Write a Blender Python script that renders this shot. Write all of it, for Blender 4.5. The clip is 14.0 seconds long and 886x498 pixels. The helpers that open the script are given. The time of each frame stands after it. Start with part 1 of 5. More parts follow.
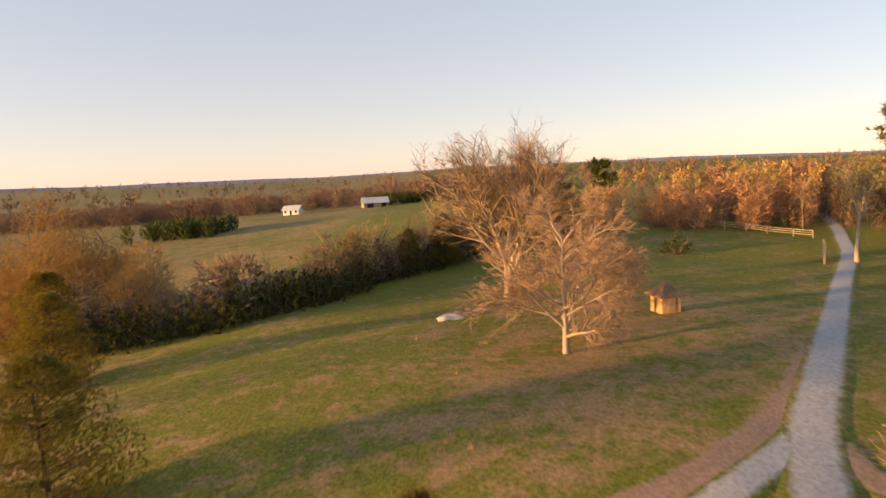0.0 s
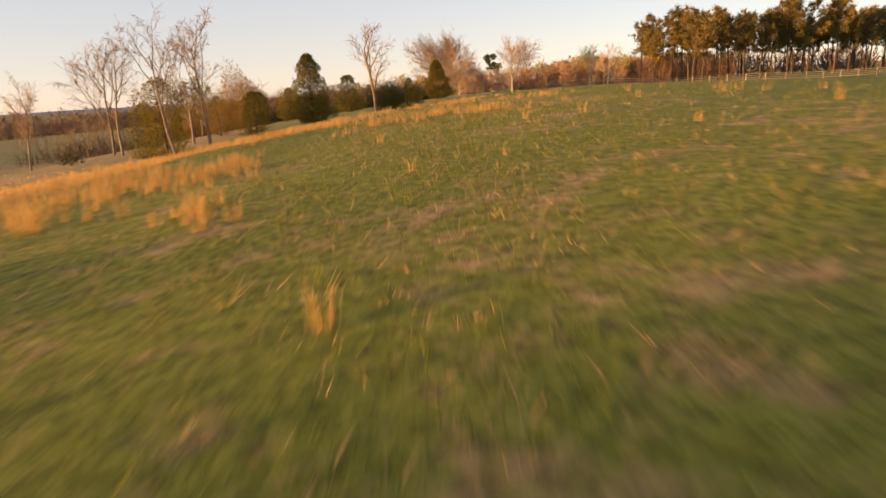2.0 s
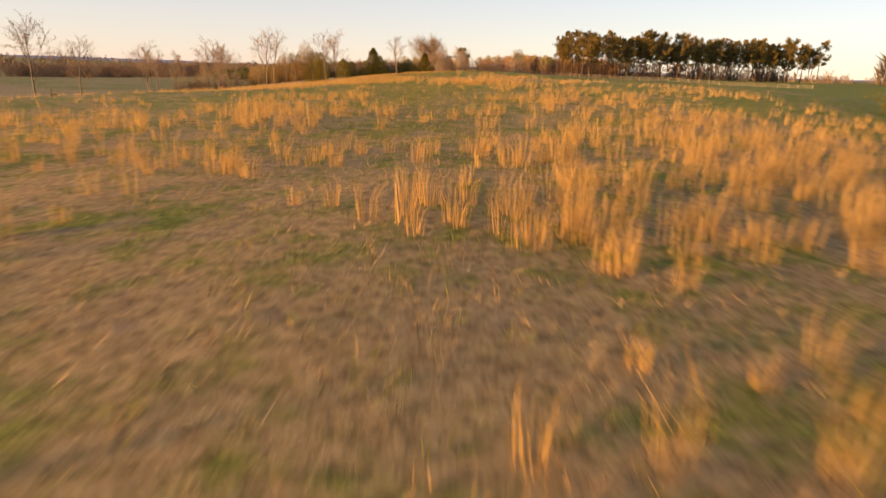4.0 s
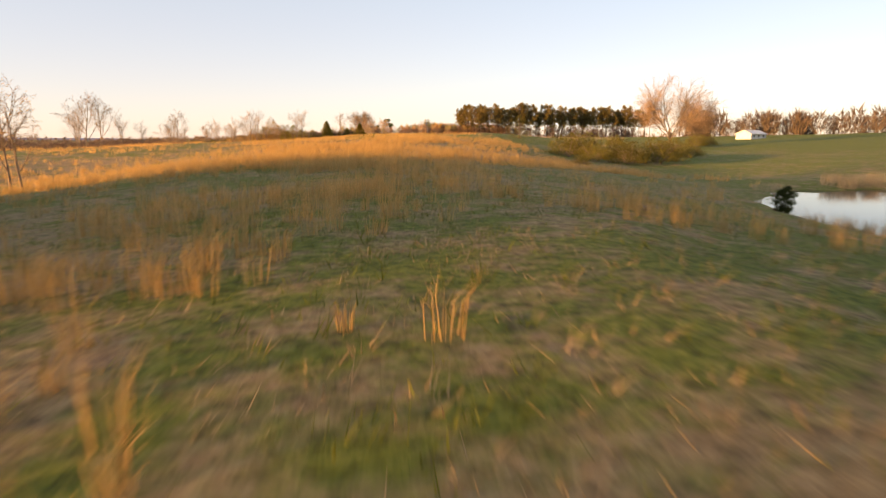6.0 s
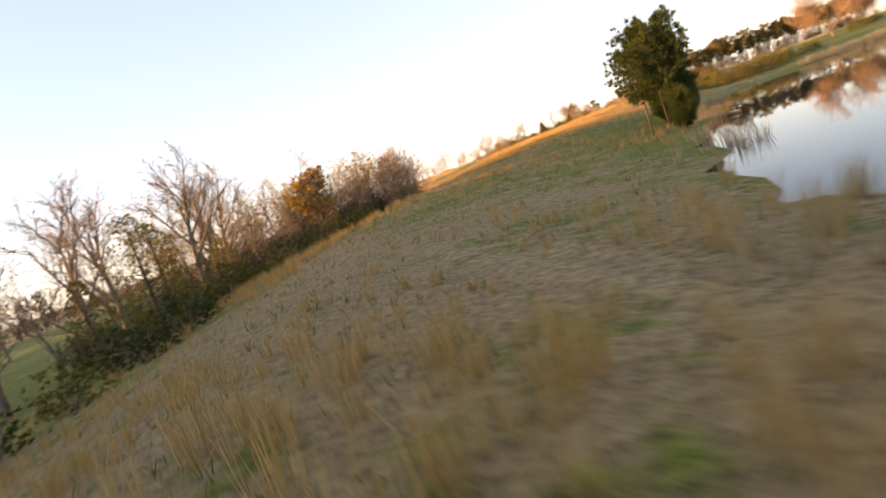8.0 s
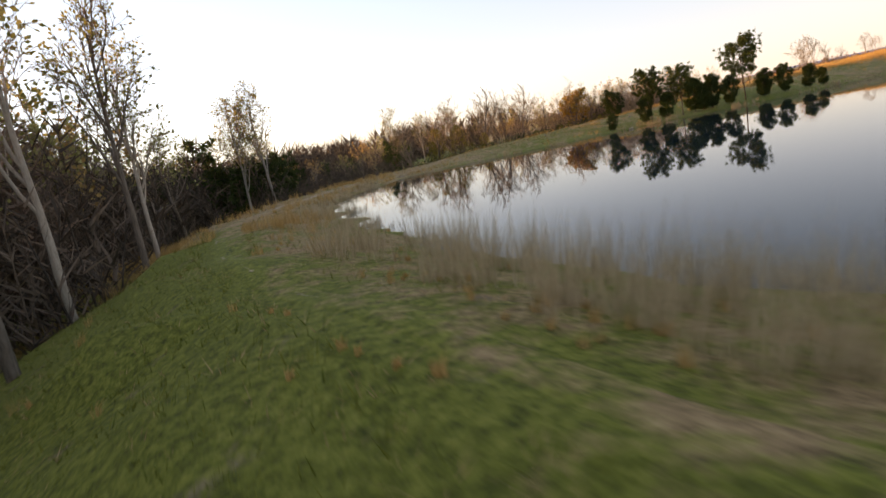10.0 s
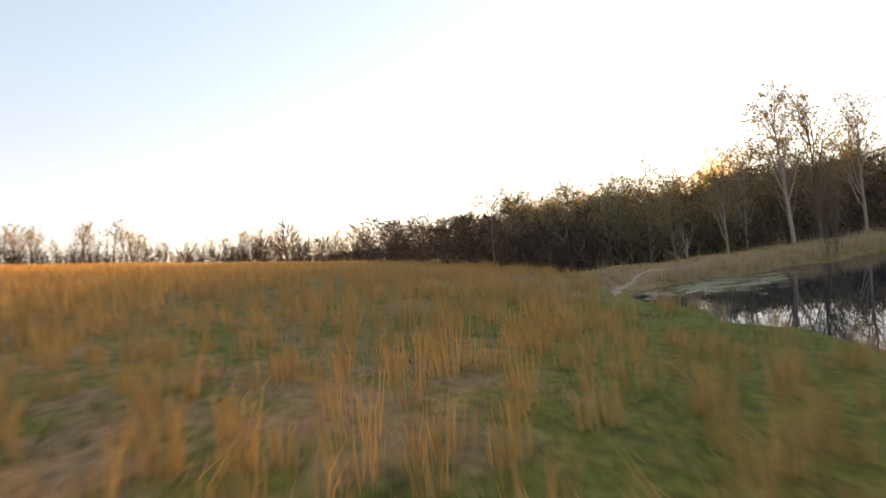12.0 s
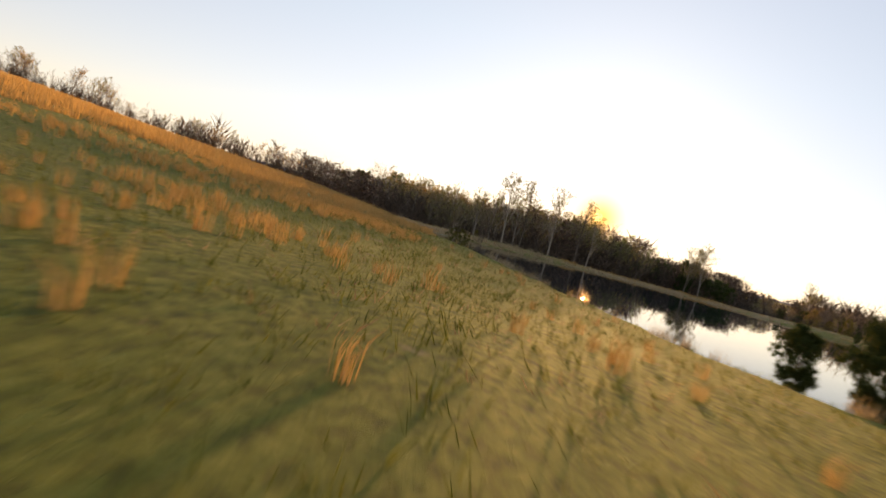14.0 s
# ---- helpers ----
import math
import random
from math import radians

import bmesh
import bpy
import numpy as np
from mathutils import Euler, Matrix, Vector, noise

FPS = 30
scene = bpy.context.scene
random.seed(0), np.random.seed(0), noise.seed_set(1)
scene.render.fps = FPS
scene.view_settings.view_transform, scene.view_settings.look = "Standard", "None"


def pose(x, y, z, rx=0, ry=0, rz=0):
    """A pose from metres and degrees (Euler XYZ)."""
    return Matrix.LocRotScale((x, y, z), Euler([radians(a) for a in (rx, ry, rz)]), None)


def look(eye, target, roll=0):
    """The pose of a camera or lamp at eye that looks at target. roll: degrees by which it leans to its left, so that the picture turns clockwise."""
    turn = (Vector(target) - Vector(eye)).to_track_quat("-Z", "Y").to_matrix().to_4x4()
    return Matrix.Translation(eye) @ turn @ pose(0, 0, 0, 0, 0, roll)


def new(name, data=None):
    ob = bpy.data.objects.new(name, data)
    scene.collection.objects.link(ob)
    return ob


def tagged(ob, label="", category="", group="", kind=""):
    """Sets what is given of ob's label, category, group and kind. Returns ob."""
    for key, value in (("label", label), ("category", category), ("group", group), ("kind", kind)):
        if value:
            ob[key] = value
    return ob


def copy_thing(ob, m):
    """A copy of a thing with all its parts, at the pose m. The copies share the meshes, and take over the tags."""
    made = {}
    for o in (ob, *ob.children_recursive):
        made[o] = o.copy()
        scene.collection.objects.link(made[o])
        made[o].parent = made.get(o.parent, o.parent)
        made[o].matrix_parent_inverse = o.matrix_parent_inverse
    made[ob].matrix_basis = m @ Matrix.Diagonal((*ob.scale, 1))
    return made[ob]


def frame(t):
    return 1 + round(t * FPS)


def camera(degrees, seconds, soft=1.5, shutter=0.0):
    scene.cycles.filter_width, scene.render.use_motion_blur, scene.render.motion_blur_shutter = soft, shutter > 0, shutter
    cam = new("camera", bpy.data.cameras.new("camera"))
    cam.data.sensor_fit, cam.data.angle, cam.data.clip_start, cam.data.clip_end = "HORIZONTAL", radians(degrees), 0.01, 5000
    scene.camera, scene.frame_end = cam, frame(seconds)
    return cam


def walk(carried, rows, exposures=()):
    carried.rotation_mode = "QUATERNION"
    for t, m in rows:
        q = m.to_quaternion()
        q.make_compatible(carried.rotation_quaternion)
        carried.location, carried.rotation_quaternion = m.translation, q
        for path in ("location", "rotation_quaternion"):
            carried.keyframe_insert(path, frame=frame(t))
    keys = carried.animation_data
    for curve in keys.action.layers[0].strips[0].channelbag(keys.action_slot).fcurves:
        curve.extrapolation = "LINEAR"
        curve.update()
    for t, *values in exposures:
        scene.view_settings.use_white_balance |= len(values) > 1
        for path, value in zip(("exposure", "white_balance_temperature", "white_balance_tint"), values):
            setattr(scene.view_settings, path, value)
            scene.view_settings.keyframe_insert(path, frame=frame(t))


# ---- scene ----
# ---- camera ----
cam = camera(73.1, 14.0, soft=1.5, shutter=0.11)
# seconds, place, yaw to the left, pitch, roll
PATH = [
    (0, -0.41, -7.77, 12.80, -0.09, -6.95, -2.53),
    (0.1, -0.30, -9.86, 12.17, -0.40, -7.22, -2.80),
    (0.2, -0.42, -11.85, 11.37, -0.94, -7.42, -3.05),
    (0.3, -0.63, -13.67, 10.46, -1.45, -7.52, -2.98),
    (0.5, -1.11, -17.90, 9.22, -2.09, -7.98, -2.95),
    (0.6, -1.46, -20.70, 8.90, -2.44, -8.10, -2.80),
    (0.8, -2.53, -27.28, 8.52, -3.76, -9.06, -1.11),
    (1, -3.71, -33.35, 8.49, -4.94, -11.36, -2.31),
    (1.5, -5.88, -50.03, 6.92, -5.85, -13.07, -3.57),
    (2, -8.62, -67.95, 6.02, -6.46, -14.42, -3.44),
    (2.5, -10.37, -86.79, 5.64, -6.40, -16.10, -0.62),
    (2.7, -11.07, -94.08, 5.42, -6.30, -16.56, 0.46),
    (3.2, -12.95, -112.09, 5.17, -6.68, -17.15, 1.93),
    (3.7, -14.96, -129.54, 5.09, -7.74, -16.84, 2.11),
    (4.2, -17.04, -146.40, 4.89, -9.28, -15.51, 1.46),
    (4.8, -19.62, -165.71, 4.08, -11.56, -12.27, 0.18),
    (5, -20.47, -171.76, 3.54, -12.35, -10.78, -0.18),
    (5.5, -22.39, -186.57, 2.91, -13.62, -9.74, -0.18),
    (6, -24.44, -200.82, 2.76, -14.55, -9.88, -0.08),
    (6.5, -26.62, -213.37, 2.80, -15.55, -10.23, -0.13),
    (7, -28.85, -225.09, 2.24, -16.24, -8.02, -5.83),
    (7.3, -29.81, -232.07, 1.42, -16.05, -5.53, -11.47),
    (7.5, -29.54, -236.13, 1.36, -11.52, -4.53, -16.42),
    (7.8, -27.97, -241.48, 1.34, -1.82, -4.86, -19.63),
    (8, -25.11, -244.91, 1.38, 9.39, -6.08, -19.70),
    (8.2, -21.74, -248.82, 1.48, 19.30, -6.97, -19.14),
    (8.4, -18.08, -252.86, 1.69, 29.35, -6.77, -17.55),
    (8.5, -16.05, -255.02, 1.73, 33.42, -6.22, -16.85),
    (8.7, -11.28, -259.65, 1.68, 41.44, -5.32, -9.61),
    (9.2, 0.50, -263.40, 1.85, 51.59, -6.05, -7.00),
    (9.7, 12.00, -266.40, 2.02, 54.35, -8.50, -9.00),
    (10.2, 24.20, -269.00, 2.18, 56.50, -10.13, -13.00),
    (10.8, 36.53, -270.51, 2.38, 68.02, -7.19, -19.80),
    (10.9, 38.13, -270.50, 1.94, 71.94, -5.80, -21.90),
    (11, 39.57, -270.54, 2.05, 76.88, -4.70, -22.20),
    (11.1, 41.20, -270.38, 2.11, 82.75, -3.66, -21.10),
    (11.3, 44.81, -269.21, 2.37, 95.93, -1.62, -18.60),
    (11.5, 48.87, -266.84, 2.51, 107.73, 0.04, -17.20),
    (11.6, 50.73, -265.41, 2.52, 114.21, 0.64, -15.36),
    (12, 57.79, -257.54, 2.05, 134.02, 0.30, -5.30),
    (12.5, 65.86, -248.61, 1.96, 138.92, -2.39, 3.50),
    (13, 74.05, -240.16, 1.62, 135.65, -3.47, 5.91),
    (13.5, 83.08, -232.89, 1.73, 130.60, -4.81, 7.62),
    (14, 94.53, -225.09, 1.80, 122.52, -2.72, 15.35),
]


def heading(row):
    t, x, y, z, yaw, pitch, roll = row
    a, b = radians(yaw), radians(pitch)
    ahead = Vector((-math.sin(a) * math.cos(b), math.cos(a) * math.cos(b), math.sin(b)))
    return t, look((x, y, z), Vector((x, y, z)) + 10 * ahead, roll)


walk(cam, [heading(row) for row in PATH], exposures=[(0, 1.60, 8300, 17), (1.0, 1.64, 8450, 17), (2.0, 1.60, 8350, 16), (2.5, 1.52, 8000, 15), (5.0, 1.86, 8250, 17), (5.5, 2.04, 8450, 18), (6.0, 1.80, 8200, 17), (6.5, 2.0, 8350, 18), (7.0, 1.9, 8400, 17), (7.5, 2.06, 8300, 17), (8.2, 2.32, 7850, 16), (8.7, 2.38, 7750, 16), (10.8, 1.75, 8250, 17), (11.5, 1.75, 8250, 17), (12.2, 1.95, 8250, 17), (13.0, 1.72, 8250, 17), (14, 1.42, 8250, 17)])

# ---- sky and sun ----
SUN_AT = Vector((-0.942, -0.327, 0.080)).normalized()
world = bpy.data.worlds.new("world")
scene.world = world
world.use_nodes = True
sky = world.node_tree.nodes.new("ShaderNodeTexSky")
sky.sky_type, sky.sun_disc = "NISHITA", False
sky.sun_elevation, sky.sun_rotation = radians(11.0), math.atan2(SUN_AT.x, SUN_AT.y)
sky.altitude, sky.air_density, sky.dust_density, sky.ozone_density = 100, 1.0, 0.15, 3.0
back = world.node_tree.nodes["Background"]
world.node_tree.links.new(sky.outputs[0], back.inputs[0])
back.inputs[1].default_value = 0.036
# a thin veil of high cloud over the whole sky: rosy in the haze above the horizon, pale blue higher up
veil = world.node_tree.nodes.new("ShaderNodeBackground")
way = world.node_tree.nodes.new("ShaderNodeTexCoord")
split = world.node_tree.nodes.new("ShaderNodeSeparateXYZ")
tone = world.node_tree.nodes.new("ShaderNodeValToRGB")
world.node_tree.links.new(way.outputs["Generated"], split.inputs[0])
world.node_tree.links.new(split.outputs["Z"], tone.inputs[0])
world.node_tree.links.new(tone.outputs[0], veil.inputs[0])
VEIL = [(0.0, (0.168, 0.138, 0.158)), (0.06, (0.158, 0.140, 0.160)), (0.14, (0.142, 0.142, 0.166)), (0.30, (0.114, 0.141, 0.174)), (0.55, (0.086, 0.117, 0.164)), (1.0, (0.078, 0.098, 0.140))]
while len(tone.color_ramp.elements) < len(VEIL):
    tone.color_ramp.elements.new(0.5)
for stop, (at, c) in zip(tone.color_ramp.elements, VEIL):
    stop.position, stop.color = at, (*c, 1)
both = world.node_tree.nodes.new("ShaderNodeAddShader")
world.node_tree.links.new(back.outputs[0], both.inputs[0])
world.node_tree.links.new(veil.outputs[0], both.inputs[1])
# the bright haze round the low sun
near_sun = world.node_tree.nodes.new("ShaderNodeVectorMath")
near_sun.operation = "DOT_PRODUCT"
near_sun.inputs[1].default_value = SUN_AT
world.node_tree.links.new(way.outputs["Generated"], near_sun.inputs[0])
spread = world.node_tree.nodes.new("ShaderNodeMath")
spread.operation = "POWER"
spread.inputs[1].default_value = 3.0
spread.use_clamp = True
world.node_tree.links.new(near_sun.outputs["Value"], spread.inputs[0])
haze = world.node_tree.nodes.new("ShaderNodeBackground")
haze.inputs[0].default_value = (0.072, 0.072, 0.074, 1)
world.node_tree.links.new(spread.outputs[0], haze.inputs[1])
all_sky = world.node_tree.nodes.new("ShaderNodeAddShader")
world.node_tree.links.new(both.outputs[0], all_sky.inputs[0])
world.node_tree.links.new(haze.outputs[0], all_sky.inputs[1])
# and the golden ring close about it
ring = world.node_tree.nodes.new("ShaderNodeMath")
ring.operation, ring.use_clamp = "POWER", True
ring.inputs[1].default_value = 1500.0
disc_way = world.node_tree.nodes.new("ShaderNodeVectorMath")
disc_way.operation = "DOT_PRODUCT"
disc_way.inputs[1].default_value = Vector((-0.942, -0.327, 0.068)).normalized()
world.node_tree.links.new(way.outputs["Generated"], disc_way.inputs[0])
world.node_tree.links.new(disc_way.outputs["Value"], ring.inputs[0])
gold = world.node_tree.nodes.new("ShaderNodeBackground")
gold.inputs[0].default_value, gold.inputs[1].default_value = (0.72, 0.40, 0.11, 1), 1.0
ringed = world.node_tree.nodes.new("ShaderNodeMixShader")
world.node_tree.links.new(ring.outputs[0], ringed.inputs[0])
world.node_tree.links.new(all_sky.outputs[0], ringed.inputs[1])
world.node_tree.links.new(gold.outputs[0], ringed.inputs[2])
world.node_tree.links.new(ringed.outputs[0], world.node_tree.nodes["World Output"].inputs[0])
lamp = bpy.data.lights.new("sun", "SUN")
lamp.energy, lamp.angle, lamp.color = 4.2, radians(2.2), (1.0, 0.60, 0.24)
sun = new("sun", lamp)
sun.matrix_world = look(SUN_AT * 500, (0, 0, 0))

# ---- materials ----


def material(name, build, rough=0.9, spec=0.2):
    """A node material: build(tree, add, link) returns the colour socket and, if any, a height socket with its strength."""
    m = bpy.data.materials.new(name)
    m.use_nodes = True
    tree = m.node_tree
    bsdf = tree.nodes["Principled BSDF"]
    bsdf.inputs["Roughness"].default_value = rough
    bsdf.inputs["Specular IOR Level"].default_value = spec

    def add(kind, **values):
        n = tree.nodes.new(kind)
        for key, v in values.items():
            n.inputs[key].default_value = v
        return n

    colour, height, strength = build(tree, add, tree.links.new, bsdf)
    if colour is not None:
        tree.links.new(colour, bsdf.inputs["Base Color"])
    if height is not None:
        bump = add("ShaderNodeBump", Strength=strength, Distance=0.05)
        tree.links.new(height, bump.inputs["Height"])
        tree.links.new(bump.outputs[0], bsdf.inputs["Normal"])
    return m


def ramp(tree, link, source, stops):
    n = tree.nodes.new("ShaderNodeValToRGB")
    e = n.color_ramp.elements
    while len(e) < len(stops):
        e.new(0.5)
    for el, (at, c) in zip(e, stops):
        el.position, el.color = at, (*c, 1)
    link(source, n.inputs[0])
    return n.outputs[0]


def noisy(add, link, where, scale, detail=4, rough=0.6):
    n = add("ShaderNodeTexNoise", Scale=scale, Detail=detail, Roughness=rough)
    link(where, n.inputs["Vector"])
    return n.outputs["Fac"]


def mix(tree, link, fac, a, b):
    n = tree.nodes.new("ShaderNodeMix")
    n.data_type = "RGBA"
    if hasattr(fac, "node"):
        link(fac, n.inputs[0])
    else:
        n.inputs[0].default_value = fac
    for slot, v in ((6, a), (7, b)):
        if hasattr(v, "node"):
            link(v, n.inputs[slot])
        else:
            n.inputs[slot].default_value = (*v, 1)
    return n.outputs[2]


def maths(tree, link, op, a, b=0.0, c=None):
    n = tree.nodes.new("ShaderNodeMath")
    n.operation = op
    for slot, v in enumerate((a, b) if c is None else (a, b, c)):
        if hasattr(v, "node"):
            link(v, n.inputs[slot])
        else:
            n.inputs[slot].default_value = v
    return n.outputs[0]


def meadow_colour(tree, add, link):
    where = add("ShaderNodeNewGeometry").outputs["Position"]
    big, mid, patch, small = noisy(add, link, where, 0.045), noisy(add, link, where, 0.35, 5), noisy(add, link, where, 1.5, 7, 0.72), noisy(add, link, where, 8.0, 6, 0.8)
    green = ramp(tree, link, small, [(0.34, (0.040, 0.046, 0.007)), (0.50, (0.138, 0.146, 0.017)), (0.68, (0.280, 0.262, 0.052))])
    straw = ramp(tree, link, small, [(0.34, (0.138, 0.080, 0.040)), (0.50, (0.325, 0.198, 0.100)), (0.68, (0.50, 0.325, 0.175))])
    soil = ramp(tree, link, small, [(0.35, (0.12, 0.078, 0.052)), (0.65, (0.27, 0.185, 0.13))])
    # a share of dry grass for each stretch of the meadow
    share = add("ShaderNodeAttribute")
    share.attribute_name = "dry"
    total = maths(tree, link, "ADD", maths(tree, link, "MULTIPLY", big, 0.6), maths(tree, link, "MULTIPLY", mid, 0.7))
    total = maths(tree, link, "MULTIPLY_ADD", patch, 1.3, total)
    total = maths(tree, link, "ADD", total, maths(tree, link, "MULTIPLY_ADD", share.outputs["Fac"], 1.3, -1.79))
    dry = ramp(tree, link, total, [(0.25, (0, 0, 0)), (0.48, (0.85, 0.85, 0.85))])
    bare = ramp(tree, link, noisy(add, link, where, 0.8, 7, 0.75), [(0.60, (0, 0, 0)), (0.69, (0.75, 0.75, 0.75))])
    return mix(tree, link, bare, mix(tree, link, dry, green, straw), soil), small, where


def build_meadow(tree, add, link, bsdf):
    colour, small, where = meadow_colour(tree, add, link)
    return colour, small, 0.9


def build_track(stops, ragged=0.5, patch=2.2):
    """A worn track whose edges fray out into the meadow."""
    def build(tree, add, link, bsdf):
        grass, small, where = meadow_colour(tree, add, link)
        worn = ramp(tree, link, small, stops)
        middle = add("ShaderNodeAttribute")
        middle.attribute_name = "middle"
        fray = maths(tree, link, "MULTIPLY_ADD", noisy(add, link, where, patch, 6, 0.75), 2 * ragged, -ragged)
        cover = ramp(tree, link, maths(tree, link, "ADD", middle.outputs["Fac"], fray), [(0.30, (0, 0, 0)), (0.58, (1, 1, 1))])
        return mix(tree, link, cover, grass, worn), small, 0.7
    return build


def build_speckled(stops, scale=9.0, broad=0.6, tone=0.35, bump=0.6):
    def build(tree, add, link, bsdf):
        where = add("ShaderNodeNewGeometry").outputs["Position"]
        fine, wide = noisy(add, link, where, scale, 6, 0.7), noisy(add, link, where, broad, 3)
        base = ramp(tree, link, fine, stops)
        dark = ramp(tree, link, wide, [(0.3, (1 - tone,) * 3), (0.7, (1, 1, 1))])
        n = tree.nodes.new("ShaderNodeMix")
        n.data_type, n.blend_type = "RGBA", "MULTIPLY"
        n.inputs[0].default_value = 1
        link(base, n.inputs[6])
        link(dark, n.inputs[7])
        return n.outputs[2], fine, bump
    return build


def build_blades(low, high, through_light=0.25):
    """Grass blades, needles and leaves: every blade has its own shade, and every plant its own tone."""
    def build(tree, add, link, bsdf):
        island = add("ShaderNodeNewGeometry").outputs["Random Per Island"]
        plant = add("ShaderNodeObjectInfo").outputs["Random"]
        c = mix(tree, link, island, low, high)
        tone = ramp(tree, link, plant, [(0.0, (0.72, 0.72, 0.72)), (1.0, (1.15, 1.1, 1.05))])
        n = tree.nodes.new("ShaderNodeMix")
        n.data_type, n.blend_type = "RGBA", "MULTIPLY"
        n.inputs[0].default_value = 1
        link(c, n.inputs[6])
        link(tone, n.inputs[7])
        glow = tree.nodes.new("ShaderNodeBsdfTranslucent")
        link(n.outputs[2], glow.inputs[0])
        both = tree.nodes.new("ShaderNodeMixShader")
        both.inputs[0].default_value = through_light
        link(bsdf.outputs[0], both.inputs[1])
        link(glow.outputs[0], both.inputs[2])
        link(both.outputs[0], tree.nodes["Material Output"].inputs[0])
        return n.outputs[2], None, 0
    return build


def build_bark(low, high):
    def build(tree, add, link, bsdf):
        where = add("ShaderNodeTexCoord").outputs["Object"]
        stretch = add("ShaderNodeMapping")
        stretch.inputs["Scale"].default_value = (9, 9, 1.6)
        link(where, stretch.inputs[0])
        grain = noisy(add, link, stretch.outputs[0], 1.5, 5, 0.7)
        plant = add("ShaderNodeObjectInfo").outputs["Random"]
        tone = ramp(tree, link, plant, [(0.0, (0.75, 0.75, 0.75)), (1.0, (1.2, 1.15, 1.1))])
        n = tree.nodes.new("ShaderNodeMix")
        n.data_type, n.blend_type = "RGBA", "MULTIPLY"
        n.inputs[0].default_value = 1
        link(ramp(tree, link, grain, [(0.3, low), (0.7, high)]), n.inputs[6])
        link(tone, n.inputs[7])
        return n.outputs[2], grain, 0.7
    return build


def build_water(tree, add, link, bsdf):
    where = add("ShaderNodeNewGeometry").outputs["Position"]
    bsdf.inputs["IOR"].default_value = 1.22
    murk = ramp(tree, link, noisy(add, link, where, 0.12, 3), [(0.35, (0.004, 0.012, 0.022)), (0.7, (0.012, 0.026, 0.03))])
    # mats of weed just under the surface in the shallow corner
    share = add("ShaderNodeAttribute")
    share.attribute_name = "weed"
    grain = noisy(add, link, where, 9.0, 5, 0.7)
    weed = ramp(tree, link, grain, [(0.35, (0.03, 0.055, 0.022)), (0.52, (0.13, 0.15, 0.05)), (0.68, (0.40, 0.38, 0.13))])
    mats = maths(tree, link, "MULTIPLY_ADD", noisy(add, link, where, 0.9, 7, 0.72), 1.7, -0.98)
    cover = ramp(tree, link, maths(tree, link, "ADD", mats, share.outputs["Fac"]), [(0.42, (0, 0, 0)), (0.62, (0.9, 0.9, 0.9))])
    murk = mix(tree, link, cover, murk, weed)
    link(maths(tree, link, "MULTIPLY_ADD", cover, 0.45, 0.02), bsdf.inputs["Roughness"])
    link(maths(tree, link, "MULTIPLY_ADD", cover, -0.28, 0.36), bsdf.inputs["Specular IOR Level"])
    return murk, noisy(add, link, where, 1.3, 3), 0.012


MEADOW = material("meadow", build_meadow)
GRAVEL = material("gravel", build_track([(0.30, (0.20, 0.19, 0.185)), (0.5, (0.38, 0.37, 0.365)), (0.7, (0.55, 0.53, 0.52))], 0.35))
DIRT = material("dirt", build_track([(0.30, (0.17, 0.10, 0.065)), (0.5, (0.31, 0.20, 0.135)), (0.72, (0.44, 0.32, 0.23))], 0.8))
TRAIL = material("trail_sand", build_track([(0.30, (0.22, 0.148, 0.098)), (0.5, (0.42, 0.30, 0.212)), (0.72, (0.58, 0.45, 0.335))], 1.5, 0.9))
WATER = material("pond_water", build_water, rough=0.02, spec=0.5)
BARK = material("grey_brown_bark", build_bark((0.10, 0.075, 0.055), (0.28, 0.215, 0.165)))
BARK_PALE = material("pale_bark", build_bark((0.24, 0.19, 0.15), (0.46, 0.39, 0.32)))
BARK_PINE = material("pine_bark", build_bark((0.055, 0.036, 0.026), (0.15, 0.098, 0.066)))
TWIG = material("twigs", build_blades((0.20, 0.13, 0.085), (0.40, 0.28, 0.185), 0.05))
BUDS = material("spring_buds", build_blades((0.34, 0.205, 0.07), (0.52, 0.36, 0.14), 0.35))
YOUNG = material("young_leaves", build_blades((0.20, 0.19, 0.055), (0.36, 0.33, 0.13), 0.35))
ORANGE = material("orange_leaves", build_blades((0.36, 0.19, 0.03), (0.55, 0.34, 0.07), 0.35))
TAWNY = material("tawny_twigs", build_blades((0.24, 0.155, 0.058), (0.43, 0.29, 0.120), 0.35))
RUDDY = material("ruddy_twigs", build_blades((0.22, 0.125, 0.075), (0.43, 0.265, 0.165), 0.2))
CEDAR = material("cedar_sprays", build_blades((0.085, 0.078, 0.015), (0.30, 0.235, 0.045), 0.45))
PINE = material("pine_needles", build_blades((0.026, 0.042, 0.012), (0.096, 0.116, 0.030), 0.2))
# the grove's needles: paler and redder, the low sun's warmth put into the colour
SUNLIT_PINE = material("sunlit_pine_needles", build_blades((0.095, 0.076, 0.024), (0.29, 0.205, 0.068), 0.3))
SHRUB = material("evergreen_leaves", build_blades((0.030, 0.042, 0.012), (0.11, 0.12, 0.03), 0.2))
OLIVE = material("olive_leaves", build_blades((0.09, 0.085, 0.02), (0.22, 0.19, 0.05), 0.3))
STRAW = material("dry_grass", build_blades((0.42, 0.24, 0.075), (0.74, 0.47, 0.19), 0.4))
THATCH = material("dead_thatch", build_blades((0.26, 0.165, 0.08), (0.52, 0.355, 0.19), 0.3))
REED = material("reeds", build_blades((0.42, 0.30, 0.16), (0.75, 0.58, 0.36), 0.35))
